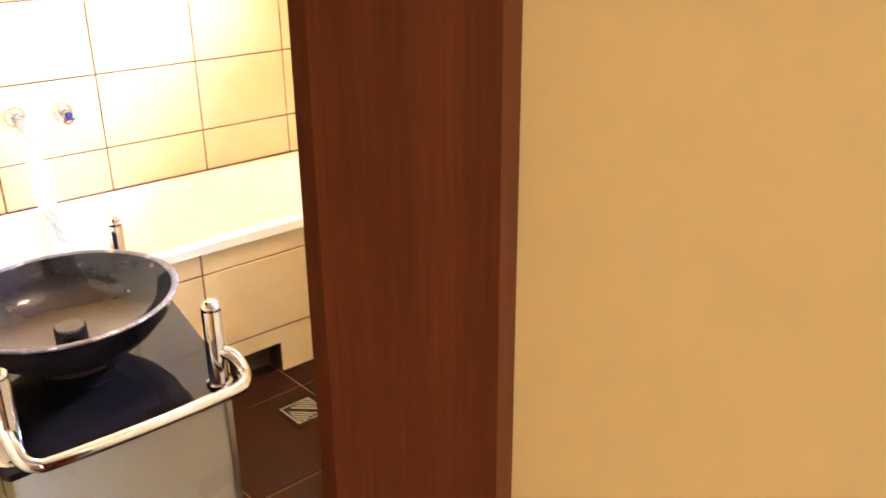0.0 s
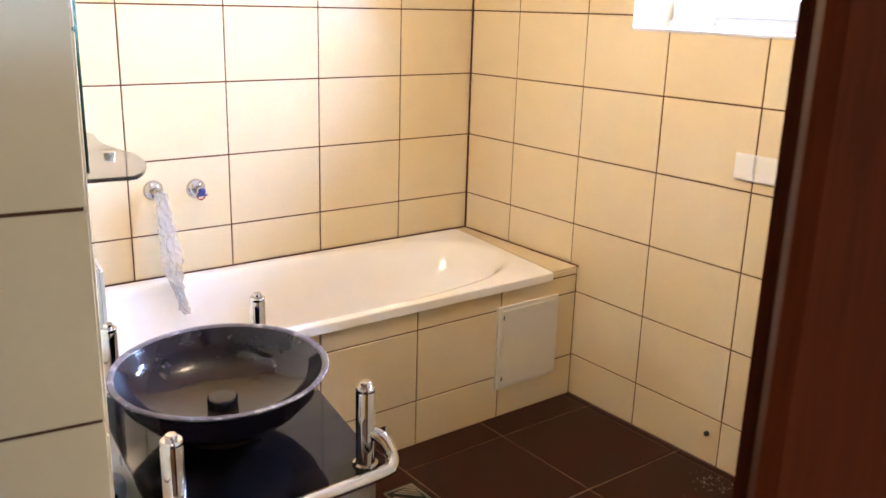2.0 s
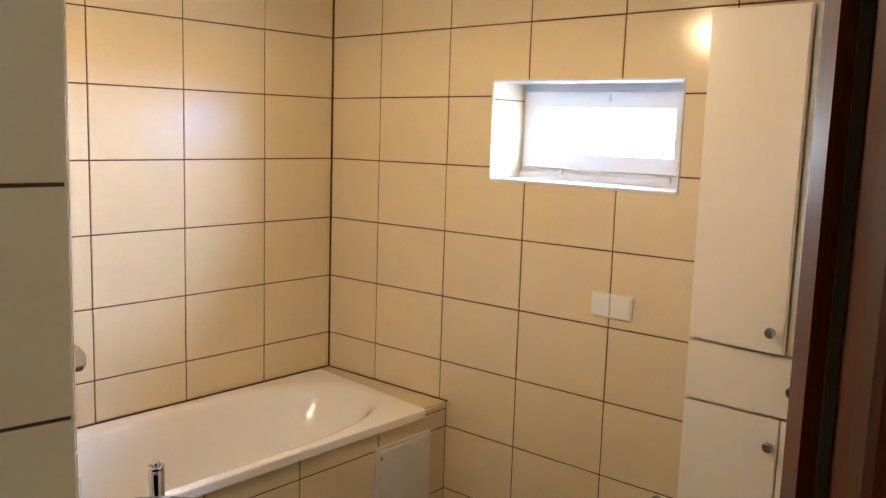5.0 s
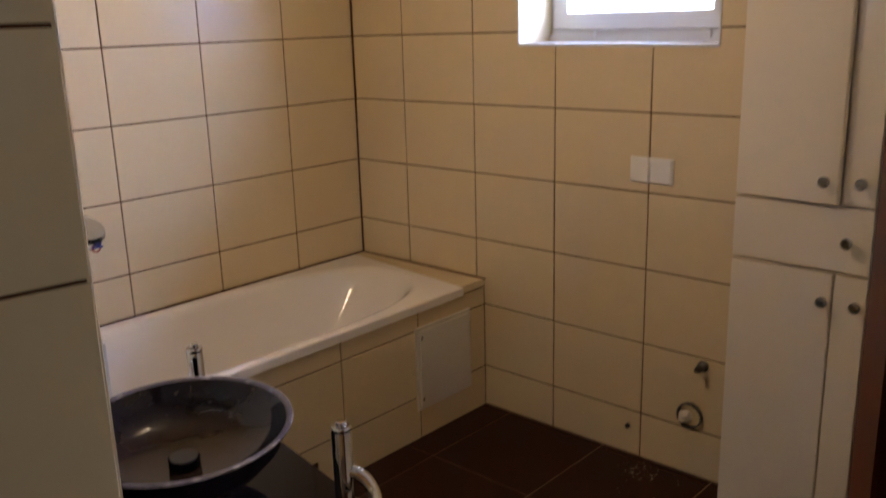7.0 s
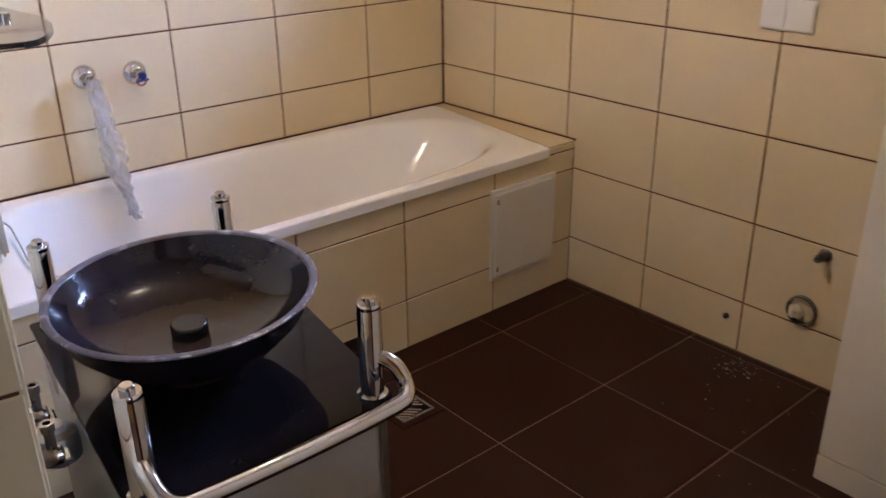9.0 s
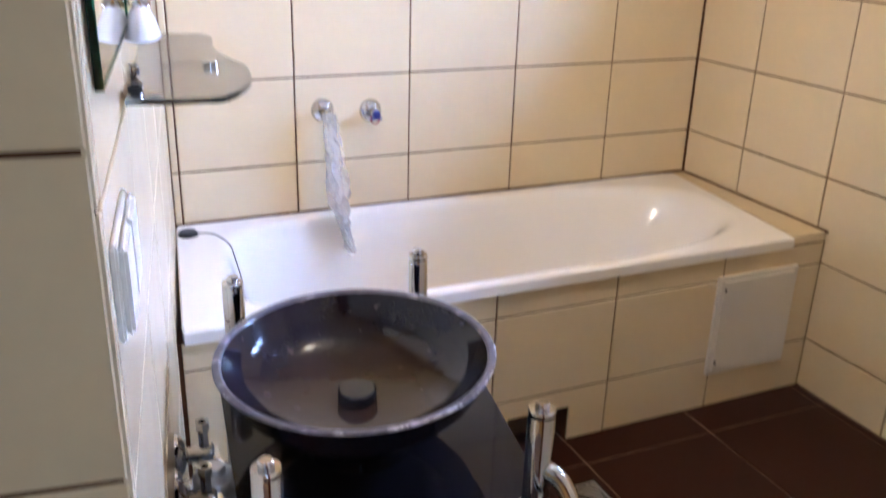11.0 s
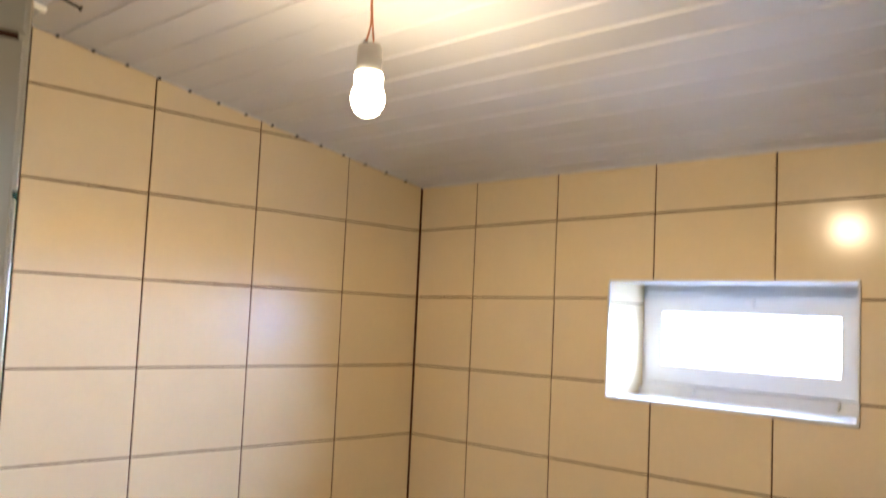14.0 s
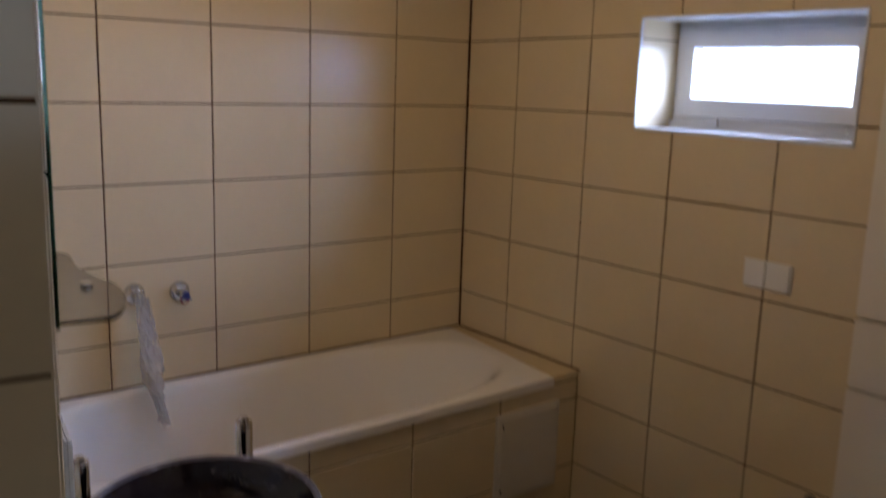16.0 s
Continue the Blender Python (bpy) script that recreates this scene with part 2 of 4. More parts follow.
def tube(points, r, n=10, steps=6, caps=True):
    """A round bar along a smoothed line of points; r may be a list."""
    pts = [Vector(p) for p in points]
    dense = []
    for i in range(len(pts) - 1):
        p0, p1, p2, p3 = pts[max(i - 1, 0)], pts[i], pts[i + 1], pts[min(i + 2, len(pts) - 1)]
        for k in range(steps):
            t = k / steps
            dense.append(0.5 * (2 * p1 + (p2 - p0) * t + (2 * p0 - 5 * p1 + 4 * p2 - p3) * t * t + (3 * p1 - p0 - 3 * p2 + p3) * t ** 3))
    dense.append(pts[-1])
    bm = bmesh.new()
    rings = []
    up = Vector((0.3, 0.2, 1)).normalized()
    for i, p in enumerate(dense):
        d = (dense[min(i + 1, len(dense) - 1)] - dense[max(i - 1, 0)]).normalized()
        side = d.cross(up)
        if side.length < 0.05:
            side = d.cross(Vector((1, 0, 0)))
        side.normalize()
        up = side.cross(d).normalized()
        rad = r if not isinstance(r, (list, tuple)) else r[min(i // steps, len(r) - 1)]
        rings.append([bm.verts.new(p + rad * (math.cos(2 * math.pi * k / n) * side + math.sin(2 * math.pi * k / n) * up)) for k in range(n)])
    for a, b in zip(rings, rings[1:]):
        for i in range(n):
            bm.faces.new((a[i], a[(i + 1) % n], b[(i + 1) % n], b[i]))
    if caps:
        bm.faces.new(rings[0])
        bm.faces.new(rings[-1][::-1])
    return bm


TILE_MESHES = {}


def tile_mesh(corners, thick, material, name="tile", e=0.0016):
    """One tile of four corners in its plane, with a small bevel round the face; alike tiles share one mesh."""
    key = (tuple((round(a, 4), round(b, 4)) for a, b in corners), material.name, e)
    if key in TILE_MESHES:
        return TILE_MESHES[key]
    cx, cy = sum(c[0] for c in corners) / 4, sum(c[1] for c in corners) / 4
    inner = [(a + (e if a < cx else -e), b + (e if b < cy else -e)) for a, b in corners]
    v = [(a, b, 0) for a, b in corners] + [(a, b, thick - 0.75 * e) for a, b in corners] + [(a, b, thick) for a, b in inner]
    f = [(8, 9, 10, 11)]
    for i in range(4):
        j = (i + 1) % 4
        f += [(i, j, 4 + j, 4 + i), (4 + i, 4 + j, 8 + j, 8 + i)]
    me = bpy.data.meshes.new(name)
    me.from_pydata(v, [], f)
    me.materials.append(material)
    TILE_MESHES[key] = me
    return me


def lay_tiles(parent, m, cols, rows, material, joint=0.0048, thick=0.007, skip=(), top=None, name="tile", warp=None):
    """Tiles between the joints at cols and rows of the plane m (x along, y up, z out of the wall).
    skip: rectangles (a0, a1, b0, b1) left free, to which the tiles are cut. top(a): the height of the ceiling."""
    h = joint / 2
    made = []
    for a0, a1 in zip(cols, cols[1:]):
        for b0, b1 in zip(rows, rows[1:]):
            pieces = [(a0 + h, a1 - h, b0 + h, b1 - h)]
            for s0, s1, t0, t1 in skip:
                cut = []
                for p in pieces:
                    if p[1] <= s0 or p[0] >= s1 or p[3] <= t0 or p[2] >= t1:
                        cut.append(p)
                        continue
                    if p[0] < s0:
                        cut.append((p[0], s0, p[2], p[3]))
                    if p[1] > s1:
                        cut.append((s1, p[1], p[2], p[3]))
                    x0, x1 = max(p[0], s0), min(p[1], s1)
                    if p[2] < t0:
                        cut.append((x0, x1, p[2], t0))
                    if p[3] > t1:
                        cut.append((x0, x1, t1, p[3]))
                pieces = cut
            if top:
                cut = []
                for p in pieces:
                    tl, tr = top(p[0]) - p[3], top(p[1]) - p[3]
                    if tl * tr < 0:
                        x = p[0] + (p[1] - p[0]) * tl / (tl - tr)
                        cut += [(p[0], x, p[2], p[3]), (x, p[1], p[2], p[3])]
                    else:
                        cut.append(p)
                pieces = cut
            for p in pieces:
                if p[1] - p[0] < 0.006 or p[3] - p[2] < 0.006:
                    continue
                hl = hr = p[3]
                p = list(p)
                if top:
                    tl, tr = top(p[0]), top(p[1])
                    if max(tl, tr) < p[2] + 0.004:
                        continue
                    if min(tl, tr) < p[2]:
                        cut_at = p[0] + (p[1] - p[0]) * (p[2] - tl) / (tr - tl)
                        if tl < tr:
                            p[0], tl = cut_at, p[2] + 0.0005
                        else:
                            p[1], tr = cut_at, p[2] + 0.0005
                    hl, hr = min(hl, tl), min(hr, tr)
                at = [(p[0], p[2]), (p[1], p[2]), (p[1], hr), (p[0], hl)]
                if warp:
                    at = [(a, b + warp(a, b)) for a, b in at]
                me = tile_mesh([(a - p[0], b - p[2]) for a, b in at], thick, material, name, 0.0016 if len(pieces) == 1 and min(hl, hr) - p[2] > 0.005 else 0.0)
                o = new(name, me)
                o.matrix_basis = m @ pose(p[0], p[2], -thick + (random.uniform(-0.0004, 0.0004) if len(pieces) == 1 else 0.0))
                o.parent = parent
                made.append(o)
    return made


def plane_frame(origin, along, normal):
    a, n = Vector(along).normalized(), Vector(normal).normalized()
    u = n.cross(a)
    m = Matrix((a, u, n)).transposed().to_4x4()
    m.translation = origin
    return m


# ---- plan ----
def ceil_z(x):
    return 2.05 - 0.165 * x


SL = 0.1349                                   # the mirror wall leans off square
MU = Vector((-SL, -1, 0)).normalized()        # along the mirror wall, towards the door
MN = Vector((1, -SL, 0)).normalized()         # out of the mirror wall
MO = Vector((-1.757, 0, 0))
ML = 1.782
P = MO + ML * MU                           # the end of the mirror wall
MIRROR_WALL = plane_frame(P, -MU, MN)
TUB_WALL = plane_frame((0, 0, 0), (1, 0, 0), (0, -1, 0))
WINDOW_WALL = plane_frame((0, 0, 0), (0, -1, 0), (-1, 0, 0))
END_FACE = plane_frame(P - 0.145 * MN, MN, MU)
ROWS = [0.0, 0.161, 0.411, 0.661, 0.908, 1.155, 1.401, 1.647, 1.890, 2.134, 2.38, 2.63]
J = Vector((-1.917, -2.587, 0))               # the door opening's corner towards the hall
DW = Vector((-0.42, 0.9075, 0)).normalized()  # along the door wall
DM = Vector((0.9075, 0.42, 0)).normalized()   # through it, into the bathroom


def door_plan(pairs):
    return [tuple((J + w * DW + k * DM).xy) for w, k in pairs]


WIN = (0.834, 1.549, 1.366, 1.712)            # the window opening: along the wall, and its heights


def structure(name, bm, material, label, category, m=None):
    return tagged(part(name, bm, material, m=m), label, category, kind="structure")


# ---- structure ----
G = 0.003
wall_tub = structure("wall_north", box(-2.2, 0.30, G, 0.25, 0, 2.75), GROUT, "wall of cream glazed tiles with dark joints behind the bath", "wall")
bm = bmesh.new()
a0, a1, b0, b1 = WIN
for r in ((-0.25, a0, 0, 2.5), (a1, 3.0, 0, 2.5), (a0, a1, 0, b0), (a0, a1, b1, 2.5)):
    box(G, 0.30, -r[1], -r[0] if r[0] > 0 else -G, r[2], r[3], bm=bm)
wall_window = structure("wall_east", bm, GROUT, "wall of cream glazed tiles with a small high window", "wall")
bm = bmesh.new()
box(0.0, ML + 0.017, -0.15, -G, 0, 2.75, bm=bm)
bm.transform(plane_frame(P + 0.003 * -MU, -MU, MN) @ Matrix(((1, 0, 0, 0), (0, 0, 1, 0), (0, 1, 0, 0), (0, 0, 0, 1))))
wall_mirror = structure("wall_west", bm, GROUT, "cream tiled side wall that carries the mirror and the glass shelf", "wall")
# the door wall between hall and bathroom, with its opening
OPEN_W, WALL_D = 0.82, 0.27
bm = prism(door_plan([(-0.015, 0.002), (-0.015, WALL_D - 0.004), (-0.35, WALL_D + 0.02), (-1.7, WALL_D + 0.3), (-1.7, 0.002)]), 0, 2.75)
wall_hall = structure("wall_south", bm, PLASTER, "hall wall painted warm ochre yellow beside the door", "wall")
bm = prism(door_plan([(OPEN_W + 0.015, 0.002), (OPEN_W + 0.015, 0.10), (OPEN_W + 1.6, 0.10), (OPEN_W + 1.6, 0.002)]), 0, 2.75)
structure("wall_hall_side", bm, PLASTER, "hall wall painted warm ochre yellow", "wall")
bm = prism(door_plan([(-0.02, 0.004), (-0.02, WALL_D - 0.01), (OPEN_W + 0.02, 0.26), (OPEN_W + 0.02, 0.004)]), 2.04, 2.75)
structure("wall_lintel", bm, PLASTER, "ochre wall above the door opening", "wall")
structure("wall_corner", box(-1.62, 0.0, -2.62, -2.45, 0, 2.75), WHITEP, "plain wall that closes the bathroom beside the door", "wall")
structure("floor", box(-4.6, 0.28, -5.6, 0.24, -0.12, -0.003), FGROUT, "floor bed with beige joints between dark tiles", "floor")
# hall
structure("wall_hall_far", box(-4.7, -4.6, -5.6, 0.3, 0, 2.75), PLASTER, "ochre hall wall", "wall")
bm = bmesh.new()
for r in ((-4.6, -2.75, 0, 2.75), (-1.85, 0.4, 0, 2.75), (-2.75, -1.85, 0, 1.2), (-2.75, -1.85, 2.3, 2.75)):
    box(r[0], r[1], -5.4, -5.2, r[2], r[3], bm=bm)
structure("wall_hall_back", bm, PLASTER, "ochre hall wall with a window opening", "wall")
structure("wall_hall_north", box(-4.6, -2.2, 0.0, 0.2, 0, 2.75), PLASTER, "ochre hall wall", "wall")
structure("wall_hall_east", box(-0.5, -0.4, -5.2, -3.2, 0, 2.75), PLASTER, "ochre hall wall", "wall")
structure("ceiling_hall", box(-4.7, 0.4, -5.6, -2.62, 2.75, 2.85), WHITEP, "white painted hall ceiling", "ceiling")
structure("ceiling_hall_side", box(-4.7, -2.15, -2.62, 0.3, 2.75, 2.85), WHITEP, "white painted hall ceiling", "ceiling")
structure("ground", box(-300, 300, -300, 300, -0.4, -0.35), GROUND, "bare ground outside", "ground")

# added glowing plane that whitens the pane and lends sky light through it
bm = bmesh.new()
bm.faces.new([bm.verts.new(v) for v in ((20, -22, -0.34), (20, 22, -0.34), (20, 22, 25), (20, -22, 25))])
structure("backdrop", bm, BACKGLOW, "added glowing plane that stands in for the bright sky outside the window", "backdrop")

# sloping ceiling of plastic planks that run away from the bath wall
bm = bmesh.new()
plank = 0.0965
x = 0.01
i = 0
while x > -2.35:
    xa, xb = x, x - plank
    prof = [(xa, 0.0), (xb + 0.011, 0.0), (xb + 0.009, 0.004), (xb + 0.002, 0.004), (xb, 0.0)]
    up = 0.0006 * ((i * 7) % 3)
    row0 = [bm.verts.new((px, 0.004, ceil_z(px) + dz + up)) for px, dz in prof]
    row1 = [bm.verts.new((px, -2.75, ceil_z(px) + dz + up)) for px, dz in prof]
    for k in range(len(prof) - 1):
        bm.faces.new((row0[k], row0[k + 1], row1[k + 1], row1[k]))
    x -= plank
    i += 1
top = [bm.verts.new((px, py, ceil_z(px) + 0.03)) for px, py in ((0.02, 0.004), (-2.36, 0.004), (-2.36, -2.75), (0.02, -2.75))]
bm.faces.new(top)
ceiling = structure("ceiling", bm, PVC, "sloping ceiling of glossy white plastic planks", "ceiling")
bm = bmesh.new()
for k in range(24):
    px = 0.005 - k * plank - plank + 0.005
    box(px - 0.004, px + 0.004, -0.0075, -0.0005, ceil_z(px) - 0.006, ceil_z(px) + 0.003, bm=bm)
structure("trim_gap", bm, BLACK, "dark gaps at the plank ends", "trim")
bm = bmesh.new()
v = [bm.verts.new((px, py, ceil_z(px) + dz)) for px in (-0.001, -2.0) for py, dz in ((-0.001, -0.002), (-0.006, -0.002), (-0.006, 0.004), (-0.001, 0.004))]
for k in range(4):
    bm.faces.new((v[k], v[(k + 1) % 4], v[4 + (k + 1) % 4], v[4 + k]))
structure("trim_north", bm, PVC, "thin white plastic edge strip under the ceiling", "trim")
structure("trim_east", box(-0.012, -0.001, -2.45, -0.001, 2.046, 2.054, 0.002), PVC, "thin white plastic edge strip under the ceiling", "trim")

# door frame
frame_r = thing("door_frame", "mahogany-stained wooden door frame round the bathroom door", "door frame", kind="structure")
part("jamb", prism(door_plan([(-0.090, -0.018), (-0.014, -0.018), (-0.004, -0.014), (0.0, -0.004), (0.0, 0.11), (0.02, 0.112), (0.02, 0.196), (0.017, 0.200), (-0.006, 0.200), (-0.006, 0.269), (-0.090, 0.269)]), 0, 2.04, 0.0), WOOD, frame_r)
part("seal", prism(door_plan([(0.0005, 0.100), (0.008, 0.104), (0.008, 0.1115), (0.0005, 0.1115)]), 0.002, 2.03), SEAL, frame_r, "grey rubber door seal")
ow = OPEN_W
part("jamb", prism(door_plan([(ow, -0.004), (ow + 0.004, -0.014), (ow + 0.014, -0.018), (ow + 0.10, -0.018), (ow + 0.10, 0.105), (ow, 0.105)]), 0, 2.04), WOOD, frame_r)
part("head", prism(door_plan([(-0.0895, -0.0175), (ow + 0.0995, -0.0175), (ow + 0.0995, 0.106), (-0.0895, 0.106)]), 2.04, 2.12), WOOD, frame_r)

# door leaf, swung right back against the hall wall
leaf_m = plane_frame(J + (ow + 0.03) * DW - 0.07 * DM, DW, -DM)
door = thing("door_1", "mahogany-stained wooden door standing wide open into the hall", "door", leaf_m, kind="structure")
part("leaf", box(0, 0.74, 0.01, 2.02, 0, 0.04, 0.004), WOOD, door)
for r in ((0.11, 0.63, 0.25, 0.85), (0.11, 0.63, 1.0, 1.88)):
    part("panel", box(r[0], r[1], r[2], r[3], 0.034, 0.052, 0.008), WOOD, door)
hnd = part("handle", tube([(0.68, 1.0, 0.04), (0.68, 1.0, 0.09), (0.58, 1.0, 0.095)], 0.009), STEEL, door, "brushed steel lever handle")

# window
win = thing("window_1", "small white plastic tilt window in a tiled reveal", "window", kind="structure")
FX = 0.178
wy0, wy1, wz0, wz1 = -a1 - 0.01, -a0 + 0.004, b0 + 0.004, b1 + 0.004
bm = bmesh.new()
gy0, gy1, gz0, gz1 = -1.437, -0.911, 1.470, 1.624
for r in ((wy0, wy1, wz0, gz0 - 0.05), (wy0, wy1, gz1 + 0.05, wz1), (wy0, gy0 - 0.05, gz0 - 0.05, gz1 + 0.05), (gy1 + 0.05, wy1, gz0 - 0.05, gz1 + 0.05)):
    box(FX + 0.012, FX + 0.07, r[0], r[1], r[2], r[3], bm=bm)
part("window_frame", bm, UPVC, win)
bm = bmesh.new()
o0 = [(gy0 - 0.062, gz0 - 0.062), (gy1 + 0.062, gz0 - 0.062), (gy1 + 0.062, gz1 + 0.062), (gy0 - 0.062, gz1 + 0.062)]
o1 = [(gy0 - 0.004, gz0 - 0.004), (gy1 + 0.004, gz0 - 0.004), (gy1 + 0.004, gz1 + 0.004), (gy0 - 0.004, gz1 + 0.004)]
o2 = [(gy0, gz0), (gy1, gz0), (gy1, gz1), (gy0, gz1)]
rings = [[bm.verts.new((fx, y, z)) for y, z in o] for fx, o in ((FX + 0.013, o0), (FX, [(y + (0.004 if y < -1.2 else -0.004), z + (0.004 if z < 1.55 else -0.004)) for y, z in o0]), (FX, o1), (FX + 0.022, o2), (FX + 0.05, o2))]
for ra, rb in zip(rings, rings[1:]):
    for k in range(4):
        bm.faces.new((ra[k], ra[(k + 1) % 4], rb[(k + 1) % 4], rb[k]))
sash = part("sash", bm, UPVC, win)
pane = part("pane", box(FX + 0.024, FX + 0.030, gy0 - 0.004, gy1 + 0.004, gz0 - 0.004, gz1 + 0.004), PANE, sash)
pane.visible_shadow = False
part("handle", box(FX - 0.022, FX - 0.008, -1.21, -1.09, 1.652, 1.668, 0.005), UPVC, sash)
part("handle_rose", box(FX - 0.012, FX, -1.205, -1.165, 1.645, 1.672, 0.003), UPVC, sash)
for hy in (-0.985, -1.400):
    hg = part("hinge", box(FX - 0.018, FX + 0.004, hy - 0.035, hy + 0.035, b0 + 0.022, b0 + 0.034, 0.003), UPVC, win)
    part("hinge_cap", box(FX - 0.022, FX - 0.004, hy - 0.043, hy - 0.031, b0 + 0.018, b0 + 0.042, 0.003), UPVC, hg)
part("bottom_rail", box(FX - 0.006, FX + 0.013, wy0, wy1, b0 + 0.004, b0 + 0.030, 0.002), UPVC, win)
part("window_sill", box(-0.006, FX + 0.01, -a1 + 0.001, -a0 - 0.001, b0 - 0.004, b0 + 0.006, 0.002), UPVC, win, "white sill with a thin metal edge")
part("corner_strip", box(-0.0035, 0.004, -a1 + 0.001, -a0 - 0.001, b1 - 0.004, b1 + 0.0015), UPVC, win)
part("corner_strip", box(-0.0045, 0.004, -a0 - 0.004, -a0 + 0.002, b0, b1 - 0.006), UPVC, win)
part("corner_strip", box(-0.0045, 0.004, -a1 - 0.002, -a1 + 0.004, b0, b1 - 0.006), UPVC, win)
part("reveal_tile", box(0.006, FX + 0.01, -a0 - 0.003, -a0 + 0.003, b0 + 0.007, 1.6455), TILE, win)
part("reveal_tile", box(0.006, FX + 0.01, -a0 - 0.003, -a0 + 0.003, 1.649, b1 - 0.003), TILE, win)
part("reveal_tile", box(0.006, FX + 0.01, -a1 - 0.003, -a1 + 0.003, b0 + 0.007, b1 - 0.003), TILE, win)
part("soffit", box(0.006, FX + 0.01, -a1 + 0.004, -a0 - 0.004, b1 - 0.003, b1 + 0.003), UPVC, win)

# corner joint
structure("trim_corner", box(-0.005, -0.0005, -0.005, -0.0005, 0.50, 2.05), GROUT, "dark filled joint in the wall corner", "trim")

# ---- bath ----
TZ = 0.511


def bath_x(x, y):
    return x + SL * y * 0.86


bath = thing("bathtub", "white acrylic bathtub built in behind a tiled panel", "bathtub")
BX0, BX1, BY0, BY1 = -1.757, -0.050, -0.678, -0.004


def bath_ring(x0, x1, y0, y1, z, n, count=144):
    cx, cy, hx, hy = (x0 + x1) / 2, (y0 + y1) / 2, (x1 - x0) / 2, (y1 - y0) / 2
    out = []
    for k in range(count):
        t = 2 * math.pi * k / count
        c, s = math.cos(t), math.sin(t)
        e = n if n > 20 or c < 0 else 2.0 + (n - 2.0) * 0.28
        q = (abs(c) ** e + abs(s) ** e) ** (-1 / e)
        px, py = cx + hx * c * q, cy + hy * s * q
        out.append((bath_x(px, py), py, z))
    return out


bm = bmesh.new()
spec = [(0, 0, 0, 0, TZ - 0.031, 150), (0, 0, 0, 0, TZ - 0.004, 150), (0.004, 0.004, 0.004, 0.004, TZ, 150),
        (0.098, 0.034, 0.029, 0.029, TZ - 0.0003, 6), (0.104, 0.039, 0.0335, 0.0335, TZ - 0.001, 5.6), (0.115, 0.052, 0.042, 0.042, TZ - 0.004, 5.2), (0.124, 0.064, 0.049, 0.049, TZ - 0.012, 4.8), (0.134, 0.084, 0.056, 0.056, TZ - 0.030, 4.4), (0.146, 0.115, 0.066, 0.066, TZ - 0.07, 4.0),
        (0.19, 0.22, 0.095, 0.090, TZ - 0.20, 3.6), (0.23, 0.32, 0.125, 0.120, TZ - 0.29, 3.3), (0.29, 0.42, 0.165, 0.160, TZ - 0.345, 3), (0.36, 0.52, 0.21, 0.205, TZ - 0.365, 2.7), (0.5, 0.68, 0.28, 0.275, TZ - 0.37, 2.5)]
rings = [[bm.verts.new(p) for p in bath_ring(BX0 + l, BX1 - r, BY0 + f, BY1 - b, z, n)] for l, r, f, b, z, n in spec]
for ra, rb in zip(rings, rings[1:]):
    for k in range(len(ra)):
        bm.faces.new((ra[k], ra[(k + 1) % len(ra)], rb[(k + 1) % len(ra)], rb[k]))
bm.faces.new(rings[-1])
part("tub", bm, ACRYL, bath, smooth=True)
part("overflow", lathe([(0, 0.012), (0.020, 0.012), (0.026, 0.006), (0.027, 0)], 20, pose(-1.735, -0.085, TZ)), BLACK, bath, "black overflow cap on the rim")
part("chain", tube([(-1.715, -0.09, TZ + 0.004), (-1.67, -0.11, TZ + 0.003), (-1.645, -0.20, TZ + 0.003), (-1.640, -0.24, TZ - 0.02), (-1.625, -0.25, TZ - 0.09)], 0.0016, 6), DULLM, bath, "thin plug chain")

# tiled panel in front of the bath, with a plumbing gap at the floor
FY = -0.668
NOTCH = (-1.03, -0.842, 0.0, 0.106)
HATCH = (-0.388, -0.096, 0.112, 0.424)
bm = bmesh.new()
for x0, x1, z0, z1 in ((-1.90, NOTCH[0], 0, 0.481), (NOTCH[0], NOTCH[1], NOTCH[3], 0.481), (NOTCH[1], 0.0, 0, 0.481)):
    box(x0, x1, FY + G, FY + 0.08, z0, z1, bm=bm)
front = structure("wall_bath_front", bm, GROUT, "low panel of cream tiles in front of the bath", "wall")
ledge_pts = [(bath_x(BX1, 0) + 0.001, -0.002), (bath_x(BX1, FY) - 0.005, FY + 0.004), (-0.001, FY + 0.004), (-0.001, -0.002)]
bm = prism([(x, y) for x, y in ledge_pts], 0.46, TZ - 0.006)
structure("wall_bath_ledge", bm, GROUT, "narrow tiled ledge at the end of the bath", "wall")
ledge = bpy.data.objects["wall_bath_ledge"]
for y0, y1 in ((-0.004, -0.272), (-0.276, -0.664)):
    part("tile", prism([(bath_x(BX1, y0) + 0.004, y0), (-0.004, y0), (-0.004, y1), (bath_x(BX1, y1) + 0.004, y1)], TZ - 0.008, TZ - 0.001), TILE, ledge)
structure("trim_ledge", box(-0.006, -0.0005, FY - 0.004, -0.002, TZ - 0.003, TZ + 0.003), GROUT, "dark filled joint along the ledge", "trim")
structure("trim_bath", box(-1.75, -0.006, -0.0055, -0.0005, TZ - 0.002, TZ + 0.003), GROUT, "dark filled joint along the bath", "trim")

